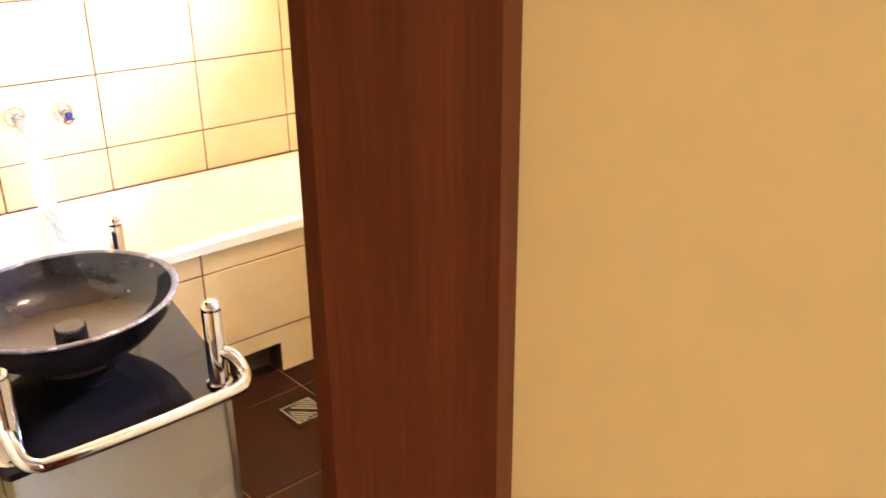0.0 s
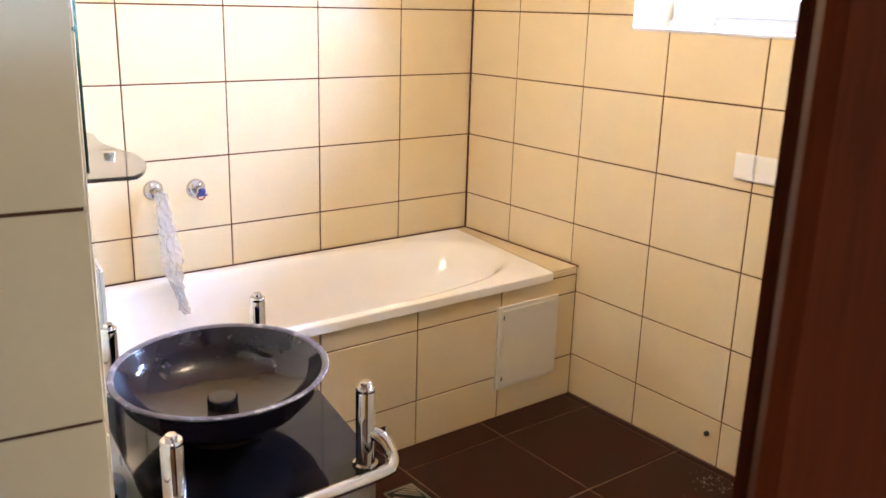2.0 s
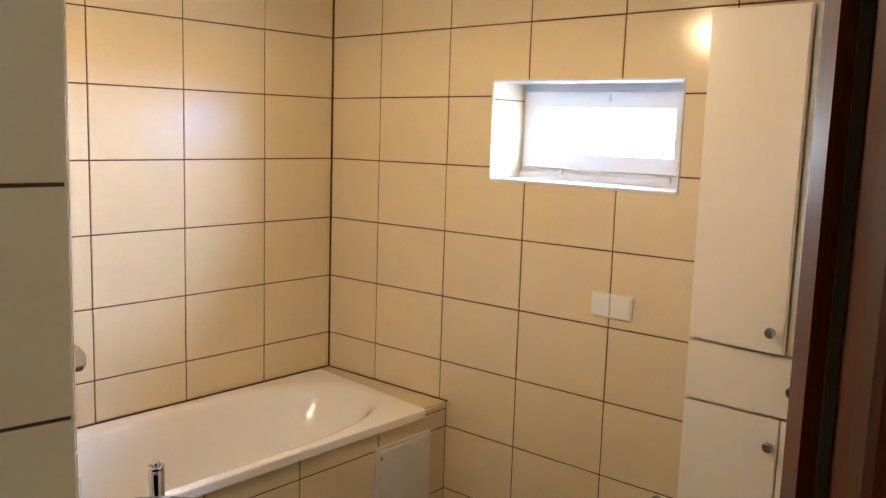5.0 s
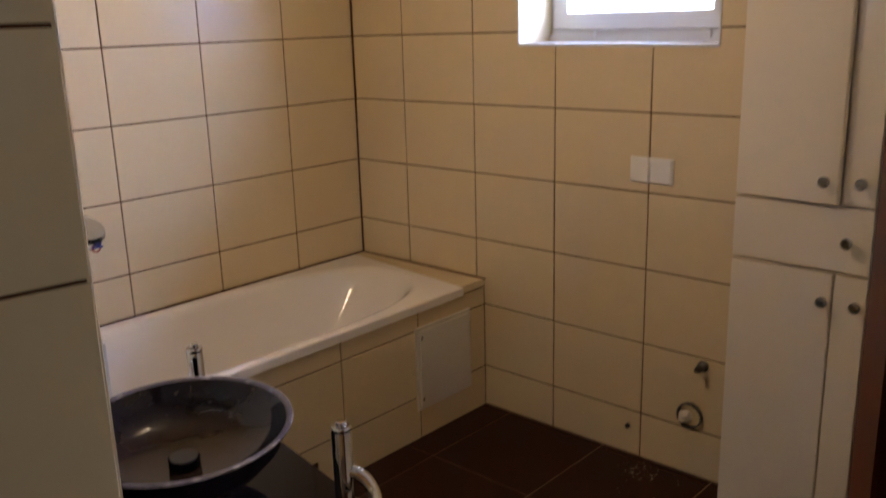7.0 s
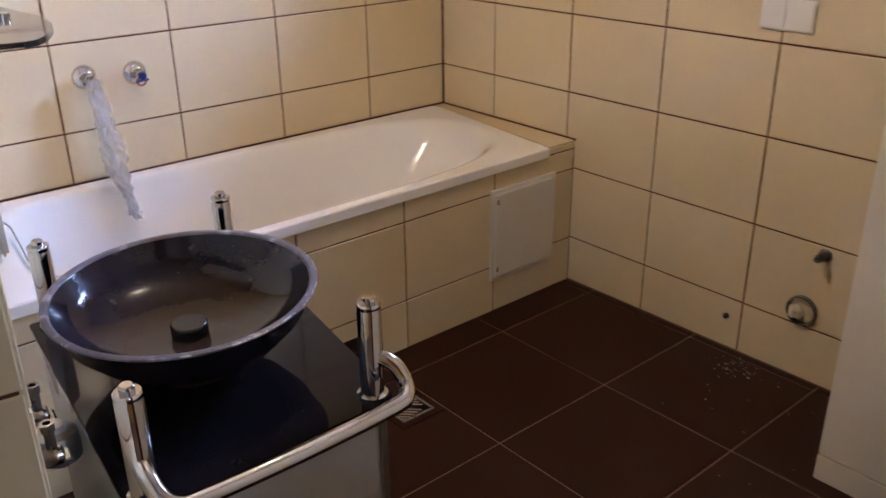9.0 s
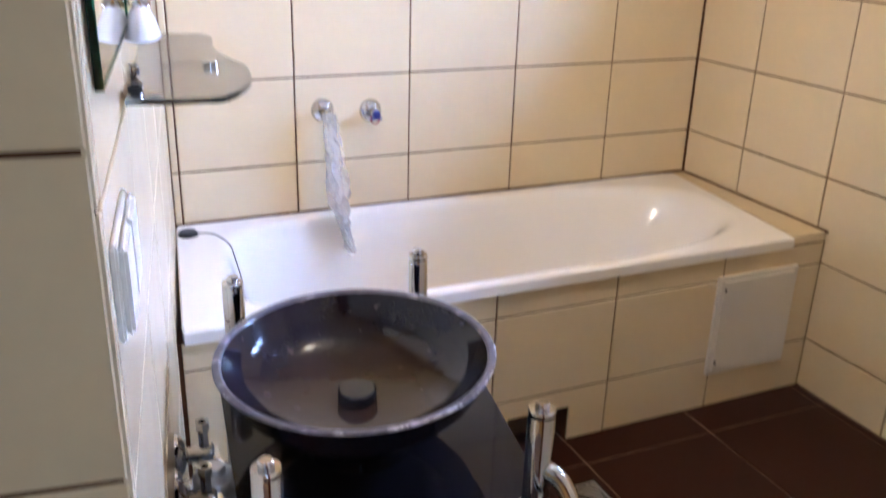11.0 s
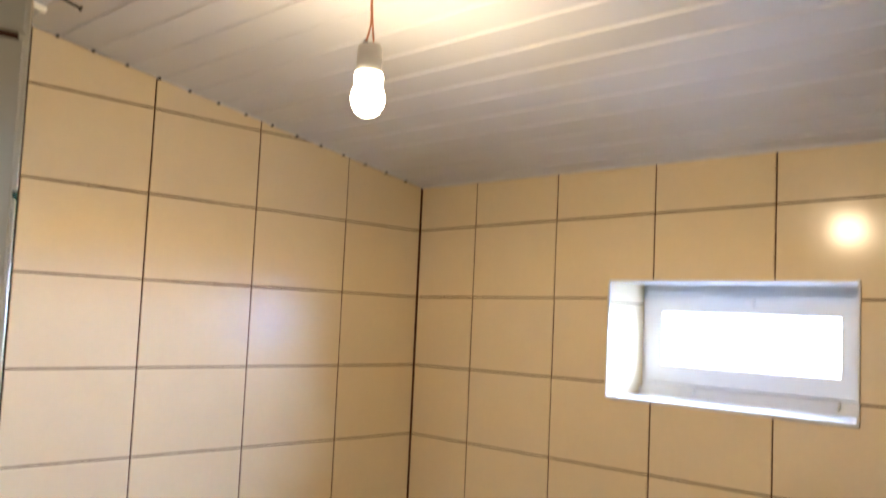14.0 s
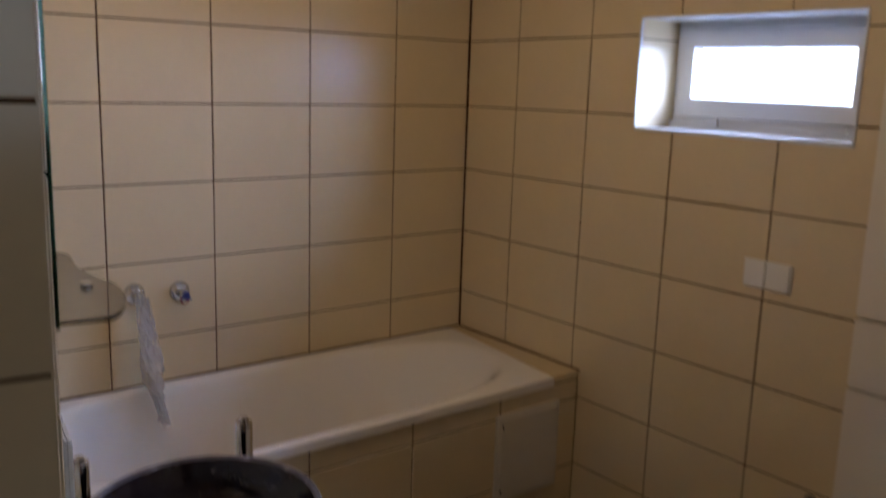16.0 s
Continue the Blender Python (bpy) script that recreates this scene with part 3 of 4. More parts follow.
hatch = thing("access_hatch", "cream plastic access hatch set in the bath panel", "hatch", pose((HATCH[0] + HATCH[1]) / 2, FY, 0.268))
hw, hh = 0.144, 0.154
bm = bmesh.new()
for r in ((-hw, hw, -hh, -hh + 0.012), (-hw, hw, hh - 0.012, hh), (-hw, -hw + 0.012, -hh + 0.012, hh - 0.012), (hw - 0.012, hw, -hh + 0.012, hh - 0.012)):
    box(r[0], r[1], -0.008, 0.002, r[2], r[3], bm=bm)
part("hatch_frame", bm, HATCHM, hatch)
flap = part("flap", box(-hw + 0.013, hw - 0.013, -0.012, -0.003, -hh + 0.013, hh - 0.013, 0.003), HATCHM, hatch)
for sz in (-1, 1):
    part("latch", box(-hw + 0.020, -hw + 0.026, -0.014, -0.011, sz * 0.115 - 0.007, sz * 0.115 + 0.007), DULLM, flap, "small dark latch slot")

# ---- wash stand ----
PB = 0.601
POSTS = [(-1.430, -0.993), (-1.778, -1.002), (-1.485, -1.557), (-1.846, -1.552)]
stand = thing("wash_stand", "low vanity with black glass top and chrome posts", "vanity", pose(0, 0, 0))
outline = [(-1.352, -0.958), (-1.812, -0.968), (-1.876, -1.575), (-1.866, -1.592), (-1.49, -1.588), (-1.458, -1.570)]
part("glass_top", prism(outline, PB - 0.012, PB, 0.002), BLACKG, stand)
inner = [(-1.372, -0.978), (-1.805, -0.985), (-1.860, -1.580), (-1.475, -1.572)]
part("body", prism(inner, 0.06, PB - 0.0125, 0.003), GREYL, stand, "grey laminate cabinet body")
part("side_edge", prism([(-1.487, -1.574), (-1.473, -1.570), (-1.476, -1.5785), (-1.488, -1.5795)], 0.06, PB - 0.013), STEEL, stand)
for fx, fy in ((-1.42, -1.02), (-1.78, -1.03), (-1.51, -1.53), (-1.82, -1.53)):
    part("foot", lathe([(0, 0), (0.02, 0), (0.02, 0.055), (0.014, 0.0605)], 16, pose(fx, fy, 0)), STEEL, stand)
for px, py in POSTS:
    top_z = 0.766 if py > -1.2 else 0.770
    post = part("post", lathe([(0.024, PB), (0.024, PB + 0.004), (0.0185, PB + 0.006), (0.0185, top_z - 0.022), (0.0175, top_z - 0.020), (0.0175, top_z - 0.018), (0.0185, top_z - 0.016), (0.0185, top_z - 0.012), (0.017, top_z - 0.010), (0, top_z - 0.010)], 24, pose(px, py, 0)), CHROME, stand, smooth=True)
    part("screw_cap", lathe([(0, 0.010), (0.008, 0.010), (0.010, 0.008), (0.010, 0)], 16, pose(px, py, top_z - 0.0105)), CHROME, post, smooth=True)
rail_pts = [(-1.485, -1.557, 0.664), (-1.475, -1.572, 0.668), (-1.463, -1.588, 0.656), (-1.459, -1.604, 0.636), (-1.470, -1.622, 0.624), (-1.500, -1.630, 0.620),
            (-1.65, -1.633, 0.619), (-1.80, -1.628, 0.619), (-1.830, -1.624, 0.622), (-1.846, -1.610, 0.632), (-1.850, -1.588, 0.648), (-1.848, -1.556, 0.660)]
part("towel_rail", tube(rail_pts, 0.0125, 14, 8), CHROME, stand, "bent chrome towel rail", smooth=True)

basin = thing("basin", "round dark plum glass basin with a chipped rim", "basin", pose(-1.648, -1.288, PB + 0.003) @ Matrix.Rotation(radians(2.4), 4, Vector((0.74, -0.67, 0))) @ Matrix.Diagonal((0.985, 0.985, 0.71, 1)))
prof = [(0, 0.001), (0.078, 0.001), (0.083, 0.005), (0.086, 0.026), (0.098, 0.034), (0.126, 0.052), (0.158, 0.084), (0.188, 0.130), (0.207, 0.186), (0.2125, 0.1935), (0.210, 0.197), (0.203, 0.1965), (0.199, 0.190),
        (0.189, 0.155), (0.168, 0.120), (0.138, 0.096), (0.098, 0.082), (0.050, 0.076), (0.026, 0.075), (0, 0.075)]
part("bowl", lathe(prof, 64), BOWLM, basin, smooth=True)
rnd = random.Random(4)
for k in range(30):
    a = rnd.uniform(0, 2 * math.pi) if k < 12 else rnd.uniform(-1.7, 0.7)
    n, wd = rnd.choice((5, 7, 9)), rnd.uniform(0.003, 0.010)
    bm = bmesh.new()
    span = rnd.uniform(0.03, 0.20)
    lo, hi = [], []
    for q in range(n + 1):
        aa = a + span * q / n
        taper = 0.15 + math.sin(math.pi * q / n)
        r0, r1 = 0.2135 - rnd.uniform(0, 0.001), 0.2128 - wd * taper * rnd.uniform(0.3, 1.0)
        lo.append(bm.verts.new((r0 * math.cos(aa), r0 * math.sin(aa), 0.1965 - 0.002 * taper * rnd.uniform(0, 1))))
        hi.append(bm.verts.new((r1 * math.cos(aa), r1 * math.sin(aa), 0.1978)))
    for q in range(n):
        bm.faces.new((lo[q], lo[q + 1], hi[q + 1], hi[q]))
    part("chip", bm, CHIP, basin)
part("rim", lathe([(0.2085, 0.1885), (0.2132, 0.1930), (0.2128, 0.1962), (0.2100, 0.1978), (0.2030, 0.1974), (0.1995, 0.1930)], 64), RIMM, basin, "pale worn ground edge", smooth=True)
part("waste_plug", lathe([(0.030, 0.074), (0.030, 0.100), (0.027, 0.104), (0, 0.104)], 28), PLUGM, basin, "black plastic waste plug", smooth=True)

# ---- wall fittings over the bath ----
def tap_stub(name, x, z, label, plug):
    t = thing(name, label, "tap", pose(x, 0, z, 90, 0, 0))
    part("rosette", lathe([(0.034, 0.0), (0.034, 0.004), (0.028, 0.012), (0.018, 0.018), (0.014, 0.019)], 28), CHROME, t, smooth=True)
    part("stub", lathe([(0.0145, 0.012), (0.0145, 0.050), (0.012, 0.052), (0.009, 0.052), (0.009, 0.03)], 20), CHROME, t, smooth=True)
    if plug:
        part("plug", lathe([(0, 0.064), (0.011, 0.064), (0.012, 0.060), (0.012, 0.048)], 6), BLUE, t, "blue plastic plug")
        part("plug_wing", box(-0.018, 0.018, -0.016, -0.010, 0.050, 0.062, 0.002), BLUE, t)
        part("ring", lathe([(0.0125, 0.050), (0.0165, 0.046), (0.0125, 0.042)], 16, pose(0, -0.016, 0)), RED, t, "red sealing ring")
    return t


tap_stub("wall_tap_stub", -1.180, 0.803, "chrome wall stub with rosette and blue plug", True)
tap_stub("wall_tap_stub", -1.325, 0.812, "chrome wall stub with rosette behind plastic wrapping", False)
rnd = random.Random(9)
wrap = thing("plastic_wrapping", "crumpled clear plastic bag hanging from the wall stub into the bath", "bag", pose(-1.325, -0.05, 0.817))
for s in range(5):
    bm = bmesh.new()
    grid = []
    for r in range(26):
        v = r / 25
        cx = (0.018 * v + (0.022 * (v - 0.62) / 0.38 if v > 0.62 else 0)) + rnd.uniform(-0.003, 0.003)
        half = (0.022 + 0.016 * math.sin(3.0 * v)) * (1.0 if v < 0.7 else 0.62) * (0.42 + 0.10 * s)
        grid.append([bm.verts.new((cx + half * (c / 4 - 1) + rnd.uniform(-0.004, 0.004), -0.012 * s + 0.012 * math.sin(c * 2.1 + s + v * 7) - 0.05 * v * v + rnd.uniform(-0.005, 0.005), -0.40 * v + rnd.uniform(-0.004, 0.004))) for c in range(9)])
    for r in range(25):
        for c in range(8):
            bm.faces.new((grid[r][c], grid[r][c + 1], grid[r + 1][c + 1], grid[r + 1][c]))
    part("fold", bm, FILMP, wrap)


# ---- sockets and plates ----
def plate(name, label, m, w=0.150, h=0.081):
    t = thing(name, label, "socket", m)
    part("back_plate", box(-w / 2, w / 2, -h / 2, h / 2, 0, 0.006, 0.002), WHITE, t)
    for sx in (-1, 1):
        part("cover", box(sx * w / 4 - w / 4 + 0.004, sx * w / 4 + w / 4 - 0.004, -h / 2 + 0.004, h / 2 - 0.004, 0.005, 0.013, 0.003), WHITE, t)
    return t


plate("double_wall_socket", "white plastic double socket on the tiled wall", WINDOW_WALL @ pose(1.350, 0.988, 0.0))
plate("double_switch", "white plastic double switch plate on the tiled side wall", MIRROR_WALL @ pose(ML - 1.68, 1.078, 0.0))

# ---- toilet pipes ----
for nm, y, z, r, ln, lb in (("water_pipe_stub", -1.553, 0.388, 0.012, 0.036, "grey metal water pipe stub in the wall"),):
    t = thing(nm, lb, "pipe", pose(0, y, z, 0, -90, 0))
    part("sleeve", lathe([(r + 0.006, 0), (r + 0.006, 0.006), (r, 0.010), (r, ln), (r * 0.72, ln), (r * 0.72, ln - 0.02), (0, ln - 0.02)], 20), DULLM, t, smooth=True)
    part("nipple", lathe([(r * 0.7, ln - 0.01), (r * 0.7, ln + 0.014), (r * 0.5, ln + 0.014), (0, ln + 0.005)], 16), DULLM, t, smooth=True)
t = thing("waste_pipe", "grey waste pipe outlet in the wall stuffed with pale foam", "pipe", pose(0, -1.517, 0.210, 0, -90, 0))
part("pipe_ring", lathe([(0.043, 0), (0.043, 0.014), (0.039, 0.016), (0.037, 0.002), (0.037, -0.06), (0, -0.06)], 28), PIPEG, t, smooth=True)
part("pipe_throat", lathe([(0.0365, 0.001), (0.0365, -0.05), (0, -0.05)], 24), BLACK, t, "dark throat of the pipe", smooth=True)
bm = lathe([(0.016, -0.03), (0.019, 0.008), (0.015, 0.024), (0.008, 0.032), (0, 0.031)], 14)
for v in bm.verts:
    v.co += Vector((rnd.uniform(-1, 1), rnd.uniform(-1, 1), rnd.uniform(-1, 1))) * 0.005
bm.transform(pose(-0.006, 0.015, 0))
part("stuffing", bm, FOAM, t, "pale foam stuffing")
t = thing("drill_hole", "small dark drilled hole with a plug in the tile", "hole", pose(0, -1.293, 0.103, 0, -90, 0))
part("rim", lathe([(0.009, 0.0), (0.0085, 0.0085), (0.006, 0.0095), (0.005, 0.004), (0, 0.004)], 14), BLACK, t)

# ---- tall cabinet ----
CX, CY0, CY1, CH = -0.373, -2.285, -1.787, 1.852
cab = thing("tall_cabinet", "tall cream lacquered bathroom cabinet with chrome knobs", "cabinet", pose(CX, CY1, 0))
CWD = CY1 - CY0
part("body", box(0.006, 0.36, -CWD, 0, 0.0, CH, 0.002), CABM, cab)
part("plinth", box(-0.012, 0.005, -CWD, 0, 0.0, 0.068, 0.002), CABM, cab)
half = CWD / 2


def front_leaf(name, y0, y1, z0, z1, knob_y, knob_z, turn=0.0):
    hinge = pose(-0.012, y1, 0, 0, 0, -turn)
    d = part(name, box(0.0, 0.0175, y0 - y1 + 0.0015, -0.0015, z0 + 0.0015, z1 - 0.0015, 0.0025), CABM, cab, m=hinge)
    k = lathe([(0, 0.026), (0.009, 0.026), (0.013, 0.022), (0.013, 0.016), (0.007, 0.010), (0.006, 0.0)], 20, pose(0.0, knob_y - y1, knob_z, 0, -90, 0))
    part("knob", k, KNOBM, d, "round chrome knob", smooth=True)
    return d


front_leaf("door", -half, 0, 0.07, 0.868, -half + 0.018, 0.800)
front_leaf("door", -CWD, -half, 0.07, 0.868, -half - 0.056, 0.800)
front_leaf("drawer", -CWD, 0, 0.872, 1.026, -half - 0.026, 0.947)
front_leaf("door", -half, 0, 1.030, CH, -half + 0.028, 1.085, 4.0)
front_leaf("door", -CWD, -half, 1.030, CH, -half - 0.045, 1.085)

# ---- mirror, shelf, sconce ----
def on_mirror_wall(s, z, d=0.0):
    return MIRROR_WALL @ pose(ML - s, z, d)


mir = thing("mirror", "frameless wall mirror with a dark green glass edge", "mirror", on_mirror_wall(1.545, 1.602))
part("silvering", box(-0.188, 0.188, -0.368, 0.368, 0.0025, 0.0070), MIRROR, mir)
bm = bmesh.new()
for r in ((-0.19, -0.189, -0.37, 0.37), (0.189, 0.19, -0.37, 0.37), (-0.189, 0.189, -0.37, -0.369), (-0.189, 0.189, 0.369, 0.37)):
    box(r[0], r[1], r[2], r[3], 0.002, 0.0085, bm=bm)
part("glass_edge", bm, GREENG, mir, "dark green ground glass edge")

shelf = thing("glass_shelf", "smoky glass shelf with a wavy front on the side wall", "shelf", on_mirror_wall(1.338, 1.176))
NOSE = [(0.297, 0.006), (0.300, 0.060), (0.291, 0.089), (0.268, 0.102), (0.228, 0.104), (0.180, 0.102), (0.132, 0.106), (0.061, 0.122), (0.016, 0.135), (-0.061, 0.136), (-0.113, 0.126), (-0.153, 0.110), (-0.171, 0.088), (-0.172, 0.006)]
pl = []
for i in range(1, len(NOSE) - 2):
    p0, p1, p2, p3 = (Vector(NOSE[j]) for j in (i - 1, i, i + 1, i + 2))
    for k in range(5):
        t = k / 5
        q = 0.5 * (2 * p1 + (p2 - p0) * t + (2 * p0 - 5 * p1 + 4 * p2 - p3) * t * t + (3 * p1 - p0 - 3 * p2 + p3) * t ** 3)
        pl.append((q.x, -q.y))
pl = [(NOSE[0][0], -NOSE[0][1])] + pl + [(x, -y) for x, y in NOSE[-2:]]
bm = prism(pl, -0.003, 0.003)
bm.transform(Matrix(((1, 0, 0, 0), (0, 0, 1, 0), (0, -1, 0, 0), (0, 0, 0, 1))))
part("shelf_board", bm, SMOKE, shelf)
bm = bmesh.new()
mx, my = sum(p[0] for p in pl) / len(pl), sum(p[1] for p in pl) / len(pl)
rings = [[bm.verts.new((mx + (x - mx) * g, h, -my - (y - my) * g)) for x, y in pl[:-1]] for g, h in ((0.990, -0.0034), (1.004, -0.0034), (1.004, 0.0030))]
for ra, rb in zip(rings, rings[1:]):
    for k in range(len(ra) - 1):
        bm.faces.new((ra[k], ra[k + 1], rb[k + 1], rb[k]))
part("ground_edge", bm, EDGEM, shelf, "dark ground glass edge")
part("stud", lathe([(0, 0.006), (0.007, 0.006), (0.009, 0.004), (0.009, -0.010), (0, -0.010)], 18, pose(0.010, 0, 0.094, 90, 0, 0)), CHROME, shelf, "chrome stud", smooth=True)
for a in (-0.13, 0.24):
    part("clamp", box(a - 0.007, a + 0.007, -0.008, 0.007, 0.0, 0.018, 0.003), CHROME, shelf, "chrome shelf clamp")
knobt = thing("shelf_fitting", "dark chrome clip lying on the glass shelf", "clip", on_mirror_wall(1.480, 1.1792, 0.013))
part("base", lathe([(0, 0.0), (0.010, 0.0), (0.010, 0.005), (0.005, 0.009), (0.005, 0.018), (0.007, 0.021), (0.007, 0.028), (0, 0.028)], 18, pose(0, 0, 0, -90, 0, 0)), CHROME, knobt, smooth=True)
part("jaw", box(-0.020, 0.010, 0.0005, 0.013, -0.004, 0.010, 0.003), BLACK, knobt)
part("spring", tube([(0.010, 0.006, -0.004), (0.014, 0.016, 0.0), (0.008, 0.026, 0.004), (-0.004, 0.022, 0.006)], 0.0028, 8), BLACK, knobt)

sconce = thing("wall_lamp", "small mirror lamp with a white glass bell shade over the shelf", "wall lamp", on_mirror_wall(1.345, 1.252, 0.0))
part("arm", tube([(0, 0.004, 0.0), (0, 0.004, 0.012), (0, 0.003, 0.020)], 0.0035, 10), CHROME, sconce, smooth=True)
AX = pose(0, 0.0, 0.021, -90, 0, 0)
shade = part("shade", lathe([(0.010, 0.0), (0.016, -0.004), (0.025, -0.014), (0.0315, -0.027), (0.0302, -0.0275), (0.023, -0.015), (0.014, -0.006), (0.008, -0.001)], 32, AX @ Matrix.Diagonal((1.7, 0.66, 1.25, 1))), OPAL, sconce, "white opal glass bell shade", smooth=True)
part("finial", lathe([(0.013, -0.003), (0.012, 0.004), (0.008, 0.008), (0.007, 0.012), (0.004, 0.015), (0, 0.0155)], 20, AX), CHROME, sconce, smooth=True)

# ---- valves under the switch ----
for s, z in ((1.14, 0.515), (1.25, 0.505)):
    v = thing("angle_valve", "chrome angle valve on the tiled wall beside the vanity", "valve", on_mirror_wall(s, z))
    part("rosette", lathe([(0.036, 0.0), (0.035, 0.005), (0.026, 0.014), (0.014, 0.017)], 24), CHROME, v, smooth=True)
    part("body", lathe([(0.012, 0.008), (0.013, 0.03), (0.016, 0.034), (0.016, 0.058), (0.012, 0.062), (0, 0.062)], 20), CHROME, v, smooth=True)
    part("outlet", lathe([(0.009, 0.0), (0.009, 0.040), (0.012, 0.042), (0.012, 0.056), (0.007, 0.056), (0.007, 0.04)], 6, pose(0, 0.005, 0.046, -90, 0, 0)), CHROME, v)
    part("lever", box(-0.030, 0.006, -0.006, 0.006, 0.060, 0.070, 0.003), CHROME, v)
trap = thing("bottle_trap", "dull metal bottle trap between the valves on the side wall", "pipe", on_mirror_wall(1.20, 0.49))
part("cup", lathe([(0, -0.030), (0.026, -0.029), (0.034, -0.022), (0.036, 0.0), (0.036, 0.016), (0.032, 0.024), (0.018, 0.029), (0.016, 0.040), (0, 0.040)], 32, pose(0, 0, 0.060, -90, 0, 0)), DULLC, trap, smooth=True)
part("pipe", tube([(0, 0.005, 0.002), (0, 0.005, 0.030)], 0.014, 14), CHROME, trap, smooth=True)
part("rosette", lathe([(0.034, 0.0), (0.033, 0.004), (0.020, 0.010), (0.014, 0.011)], 24, pose(0, 0.005, 0)), CHROME, trap, smooth=True)

# ---- ceiling lamp ----
bx, by, bz = BULB
CZ = ceil_z(bx)
bulb = thing("pendant_bulb", "bare lit bulb in a white porcelain socket hanging on a wire", "lamp", pose(bx, by, bz))
part("bulb", lathe([(0, -0.033), (0.012, -0.031), (0.023, -0.024), (0.030, -0.012), (0.0325, 0.0), (0.031, 0.010), (0.027, 0.022), (0.023, 0.030), (0.027, 0.034), (0.027, 0.046), (0.022, 0.048)], 32), GLOW, bulb, "glowing frosted bulb", smooth=True)
bpy.data.objects["bulb"].visible_shadow = False
part("socket", lathe([(0.0215, 0.047), (0.0235, 0.049), (0.0235, 0.096), (0.021, 0.102), (0.012, 0.104), (0, 0.104)], 28), PORC, bulb, "white porcelain lamp socket", smooth=True)
zt = CZ - bz
for sx in (-1, 1):
    part("wire", tube([(sx * 0.008, 0, 0.100), (sx * 0.009, 0.002, 0.108), (sx * 0.004, 0, 0.130), (sx * 0.0015, 0, 0.150), (sx * 0.001, 0.003, 0.19), (sx * 0.002, -0.002, zt - 0.05)], 0.0018, 6), COPPER, bulb, "twisted copper-coloured wire")
    part("terminal", box(sx * 0.012 - 0.004, sx * 0.012 + 0.004, -0.004, 0.004, 0.098, 0.108, 0.001), BLACK, bulb)
part("wire_knot", tube([(0.002, 0, zt - 0.055), (0.012, 0.004, zt - 0.04), (-0.010, -0.006, zt - 0.028), (0.012, 0.008, zt - 0.020), (-0.012, 0.0, zt - 0.035), (0.004, -0.010, zt - 0.045), (0.010, 0.006, zt - 0.012), (0.0, 0.0, zt + 0.004)], 0.0028, 8), COPPER, bulb, "knot of copper wire")
part("wire_end", tube([(0.0, 0.0, zt - 0.04), (0.016, 0.004, zt - 0.032), (0.026, 0.006, zt - 0.020)], [0.003, 0.005], 8), COPPER, bulb)

# loose cable ends where the ceiling meets the side wall
cab_x, cab_y = -1.55, -0.41
loose = thing("loose_cables", "taped loose cable ends coming out of the ceiling", "cable", pose(cab_x, cab_y, ceil_z(cab_x)) @ Matrix.Scale(1.15, 4))
part("grey_cable", tube([(0, 0, 0.002), (0.012, -0.01, -0.030), (0.045, -0.035, -0.028), (0.075, -0.055, -0.022)], 0.004, 8), BLACK, loose)
part("yellow_cable", tube([(0, 0.01, 0.0), (0.03, 0.02, -0.05), (0.07, 0.02, -0.045), (0.10, 0.02, -0.045)], 0.003, 8), YELLOW, loose, "yellow wire")
part("taped_end", tube([(0.050, -0.038, -0.027), (0.085, -0.062, -0.022)], 0.006, 8), BLACK, loose)
part("taped_end", tube([(0.06, 0.025, -0.052), (0.105, 0.03, -0.062)], [0.003, 0.007], 8), BLACK, loose)
part("conduit", tube([(-0.02, 0.06, -0.06), (0.05, 0.06, -0.075)], 0.007, 10), WHITE, loose, "short white conduit end")

# ---- floor drain ----
drain = thing("floor_drain", "square steel floor drain with slotted grate", "drain", pose(-0.925, -0.912, 0))
bm = bmesh.new()
for r in ((-0.072, 0.072, -0.078, -0.062), (-0.072, 0.072, 0.062, 0.078), (-0.072, -0.056, -0.062, 0.062), (0.056, 0.072, -0.062, 0.062)):
    box(r[0], r[1], r[2], r[3], -0.003, 0.0015, bm=bm)
part("frame", bm, FLOORT, drain)
part("tray", box(-0.055, 0.055, -0.061, 0.061, -0.0025, -0.0008), BLACK, drain)
grate = part("grate", box(-0.050, 0.050, -0.052, 0.052, -0.0022, -0.0008), DULLM, drain)
for k in range(-5, 6):
    if k == 0:
        continue
    ln = 0.050 - 0.0085 * abs(k)
    bm = box(-ln, ln, -0.0020, 0.0020, -0.0012, 0.0016)
    bm.transform(pose(0.0086 * k, 0.0086 * k, 0, 0, 0, -45))
    part("slat", bm, DRAINM, grate)
for r in ((-0.052, 0.052, -0.054, -0.049), (-0.052, 0.052, 0.049, 0.054), (-0.052, -0.047, -0.049, 0.049), (0.047, 0.052, -0.049, 0.049)):
    part("rim", box(r[0], r[1], r[2], r[3], -0.002, 0.0018), STEEL, drain)
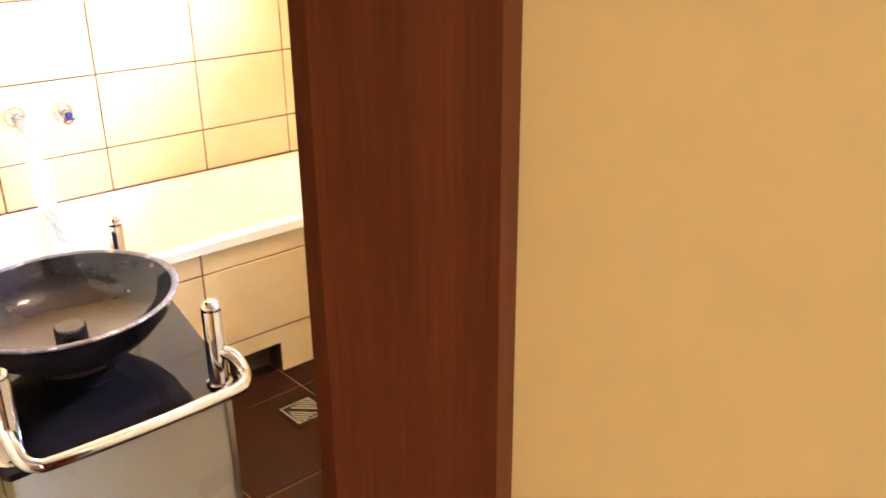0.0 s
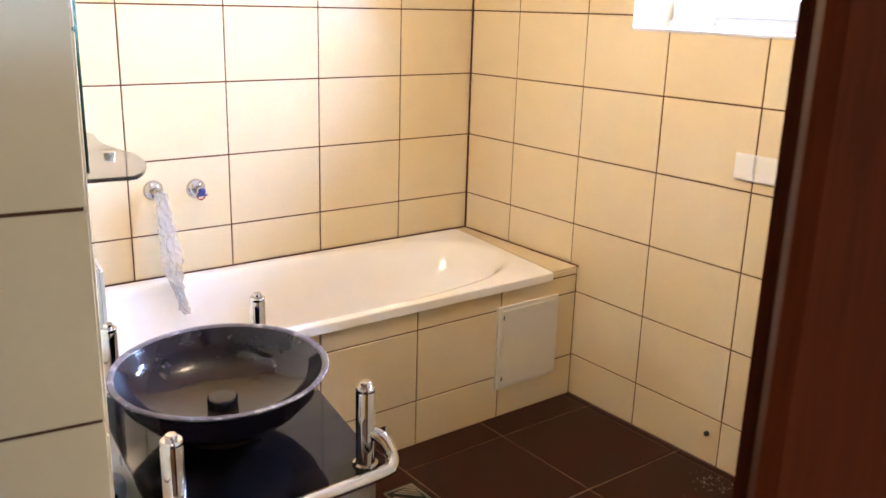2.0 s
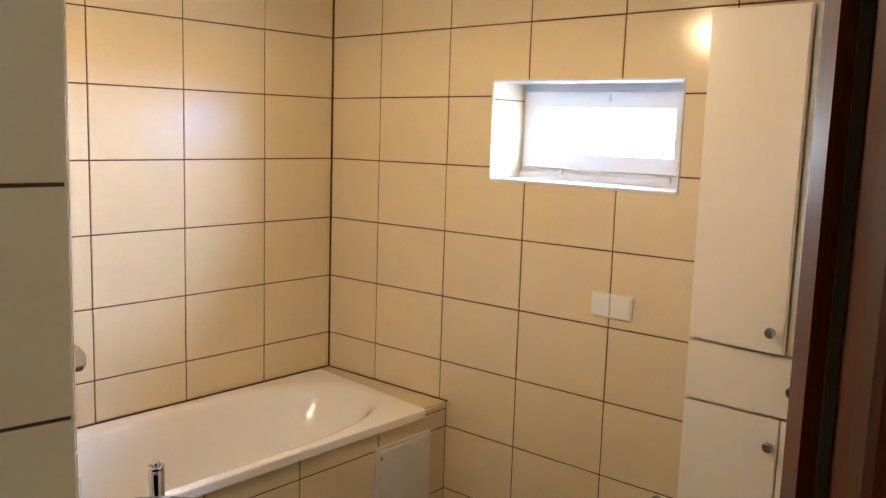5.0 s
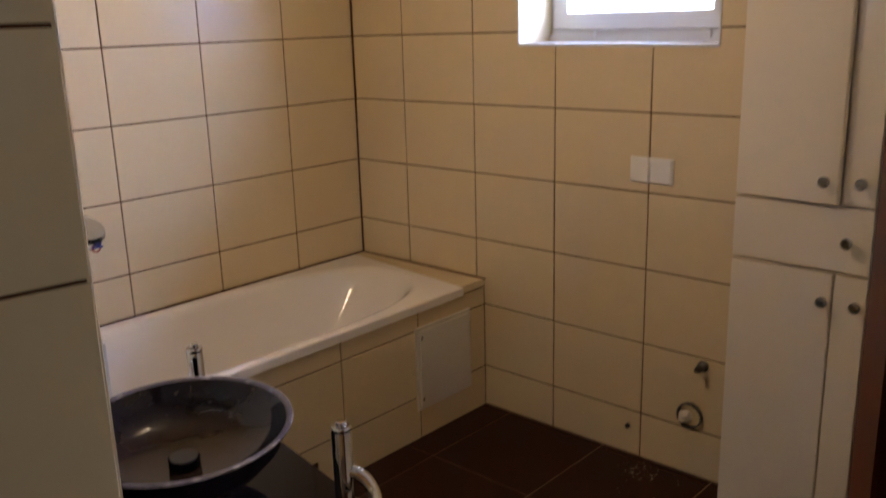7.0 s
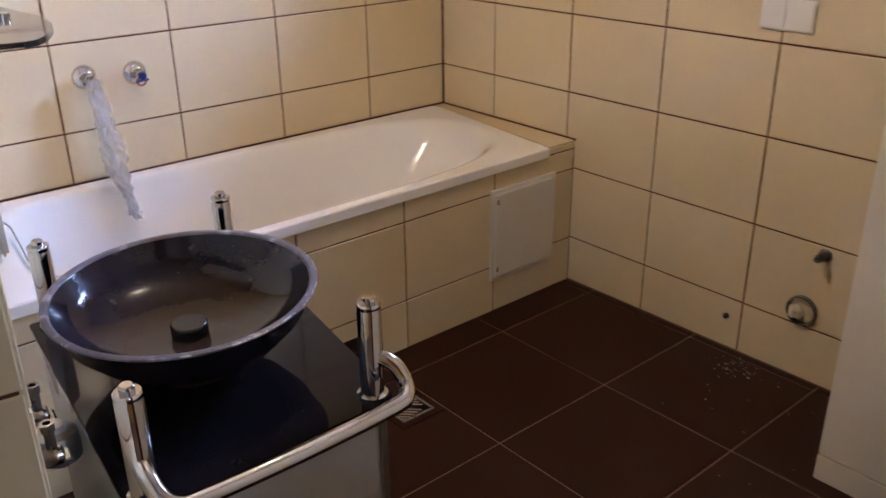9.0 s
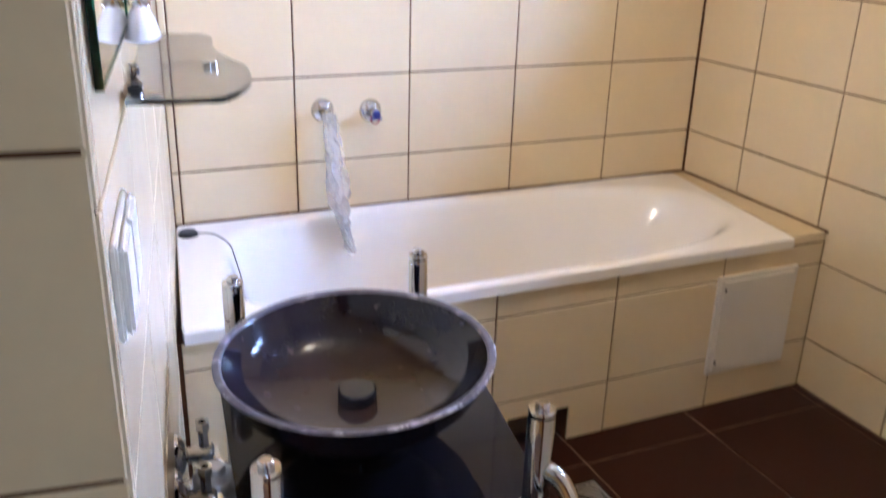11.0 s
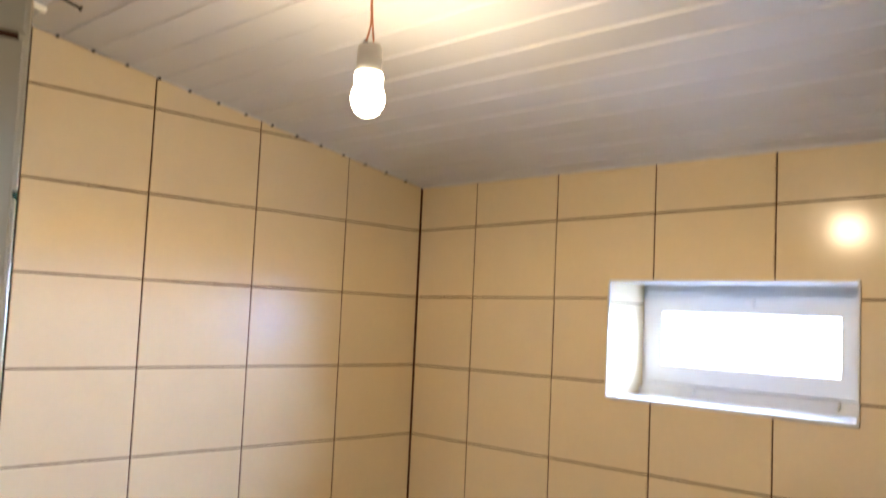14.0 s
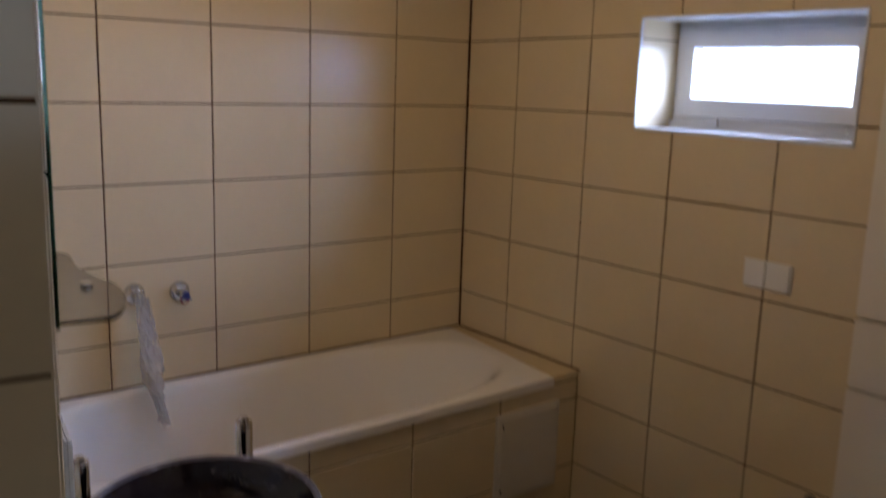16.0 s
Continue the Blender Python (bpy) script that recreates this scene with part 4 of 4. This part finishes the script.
# dust and crumbs by the window wall
rnd = random.Random(12)
bm = bmesh.new()
for k in range(78):
    near = k < 60
    x, y = (rnd.gauss(-0.09, 0.03), rnd.gauss(-1.40, 0.035)) if near else (rnd.uniform(-0.55, -0.05), rnd.uniform(-1.75, -1.3))
    if x > -0.01:
        continue
    r = rnd.uniform(0.0010, 0.0022) if near or k % 9 else 0.0028
    bmesh.ops.create_icosphere(bm, subdivisions=1, radius=r, matrix=Matrix.Translation((x, y, r * 0.5)) @ Matrix.Diagonal((1, rnd.uniform(0.6, 1.6), 0.5, 1)))
tagged(part("plaster_crumbs", bm, DUSTM), "pale plaster crumbs on the dark floor", "debris", kind="stuff")

# ---- tiles ----


def row_rise(a, b):
    """The rows of the window wall climb a little towards the door, but meet the window square."""
    if a0 - 0.01 < a < a1 + 0.01 and min(abs(b - b0), abs(b - b1)) < 0.004:
        return 0.0
    return 0.0105 * a * max(0.0, b - 0.4)


lay_tiles(wall_tub, TUB_WALL, [-1.757, -1.735, -1.404, -1.056, -0.702, -0.346, -0.002], [0.512] + ROWS[3:], TILE, top=lambda a: ceil_z(a) - 0.002)
lay_tiles(wall_window, WINDOW_WALL, [0.002, 0.277, 0.628, 0.982, 1.339, 1.695, 2.05, 2.40], ROWS, TILE, skip=[(a0 - 0.001, a1 + 0.001, b0 - 0.001, b1 + 0.001)], top=lambda a: 2.060, warp=row_rise)
mcols = [0.0, 0.017, 0.370, 0.723, 1.076, 1.429, 1.778]
lay_tiles(wall_mirror, MIRROR_WALL, mcols, ROWS, TILE, top=lambda a: ceil_z(P.x + a * 0.14) - 0.004)
lay_tiles(wall_mirror, END_FACE, [0.0, 0.144], [0.0, 0.125, 0.393, 0.660, 0.928, 1.199, 1.470, 1.744, 2.015, 2.38], TILE)
lay_tiles(front, plane_frame((0, FY, 0), (1, 0, 0), (0, -1, 0)), [-1.84, -1.435, -1.081, -0.724, -0.367, -0.003], [0.0, 0.161, 0.411, 0.481], TILE, skip=[(NOTCH[0], NOTCH[1], NOTCH[2] - 0.01, NOTCH[3])])
lay_tiles(ledge, plane_frame((0, FY, 0), (1, 0, 0), (0, -1, 0)), [-0.140, -0.003], [0.481, 0.506], TILE)
floor = bpy.data.objects["floor"]
FLOOR_PLANE = plane_frame((0, 0, 0), (1, 0, 0), (0, 0, 1))
lay_tiles(floor, FLOOR_PLANE, [-2.487, -2.077, -1.667, -1.257, -0.848, -0.438, -0.028, 0.0], [-2.82, -2.41, -2.005, -1.600, -1.195, -0.785, -0.59], FLOORT, skip=[(-0.998, -0.852, -0.992, -0.832)], thick=0.006)
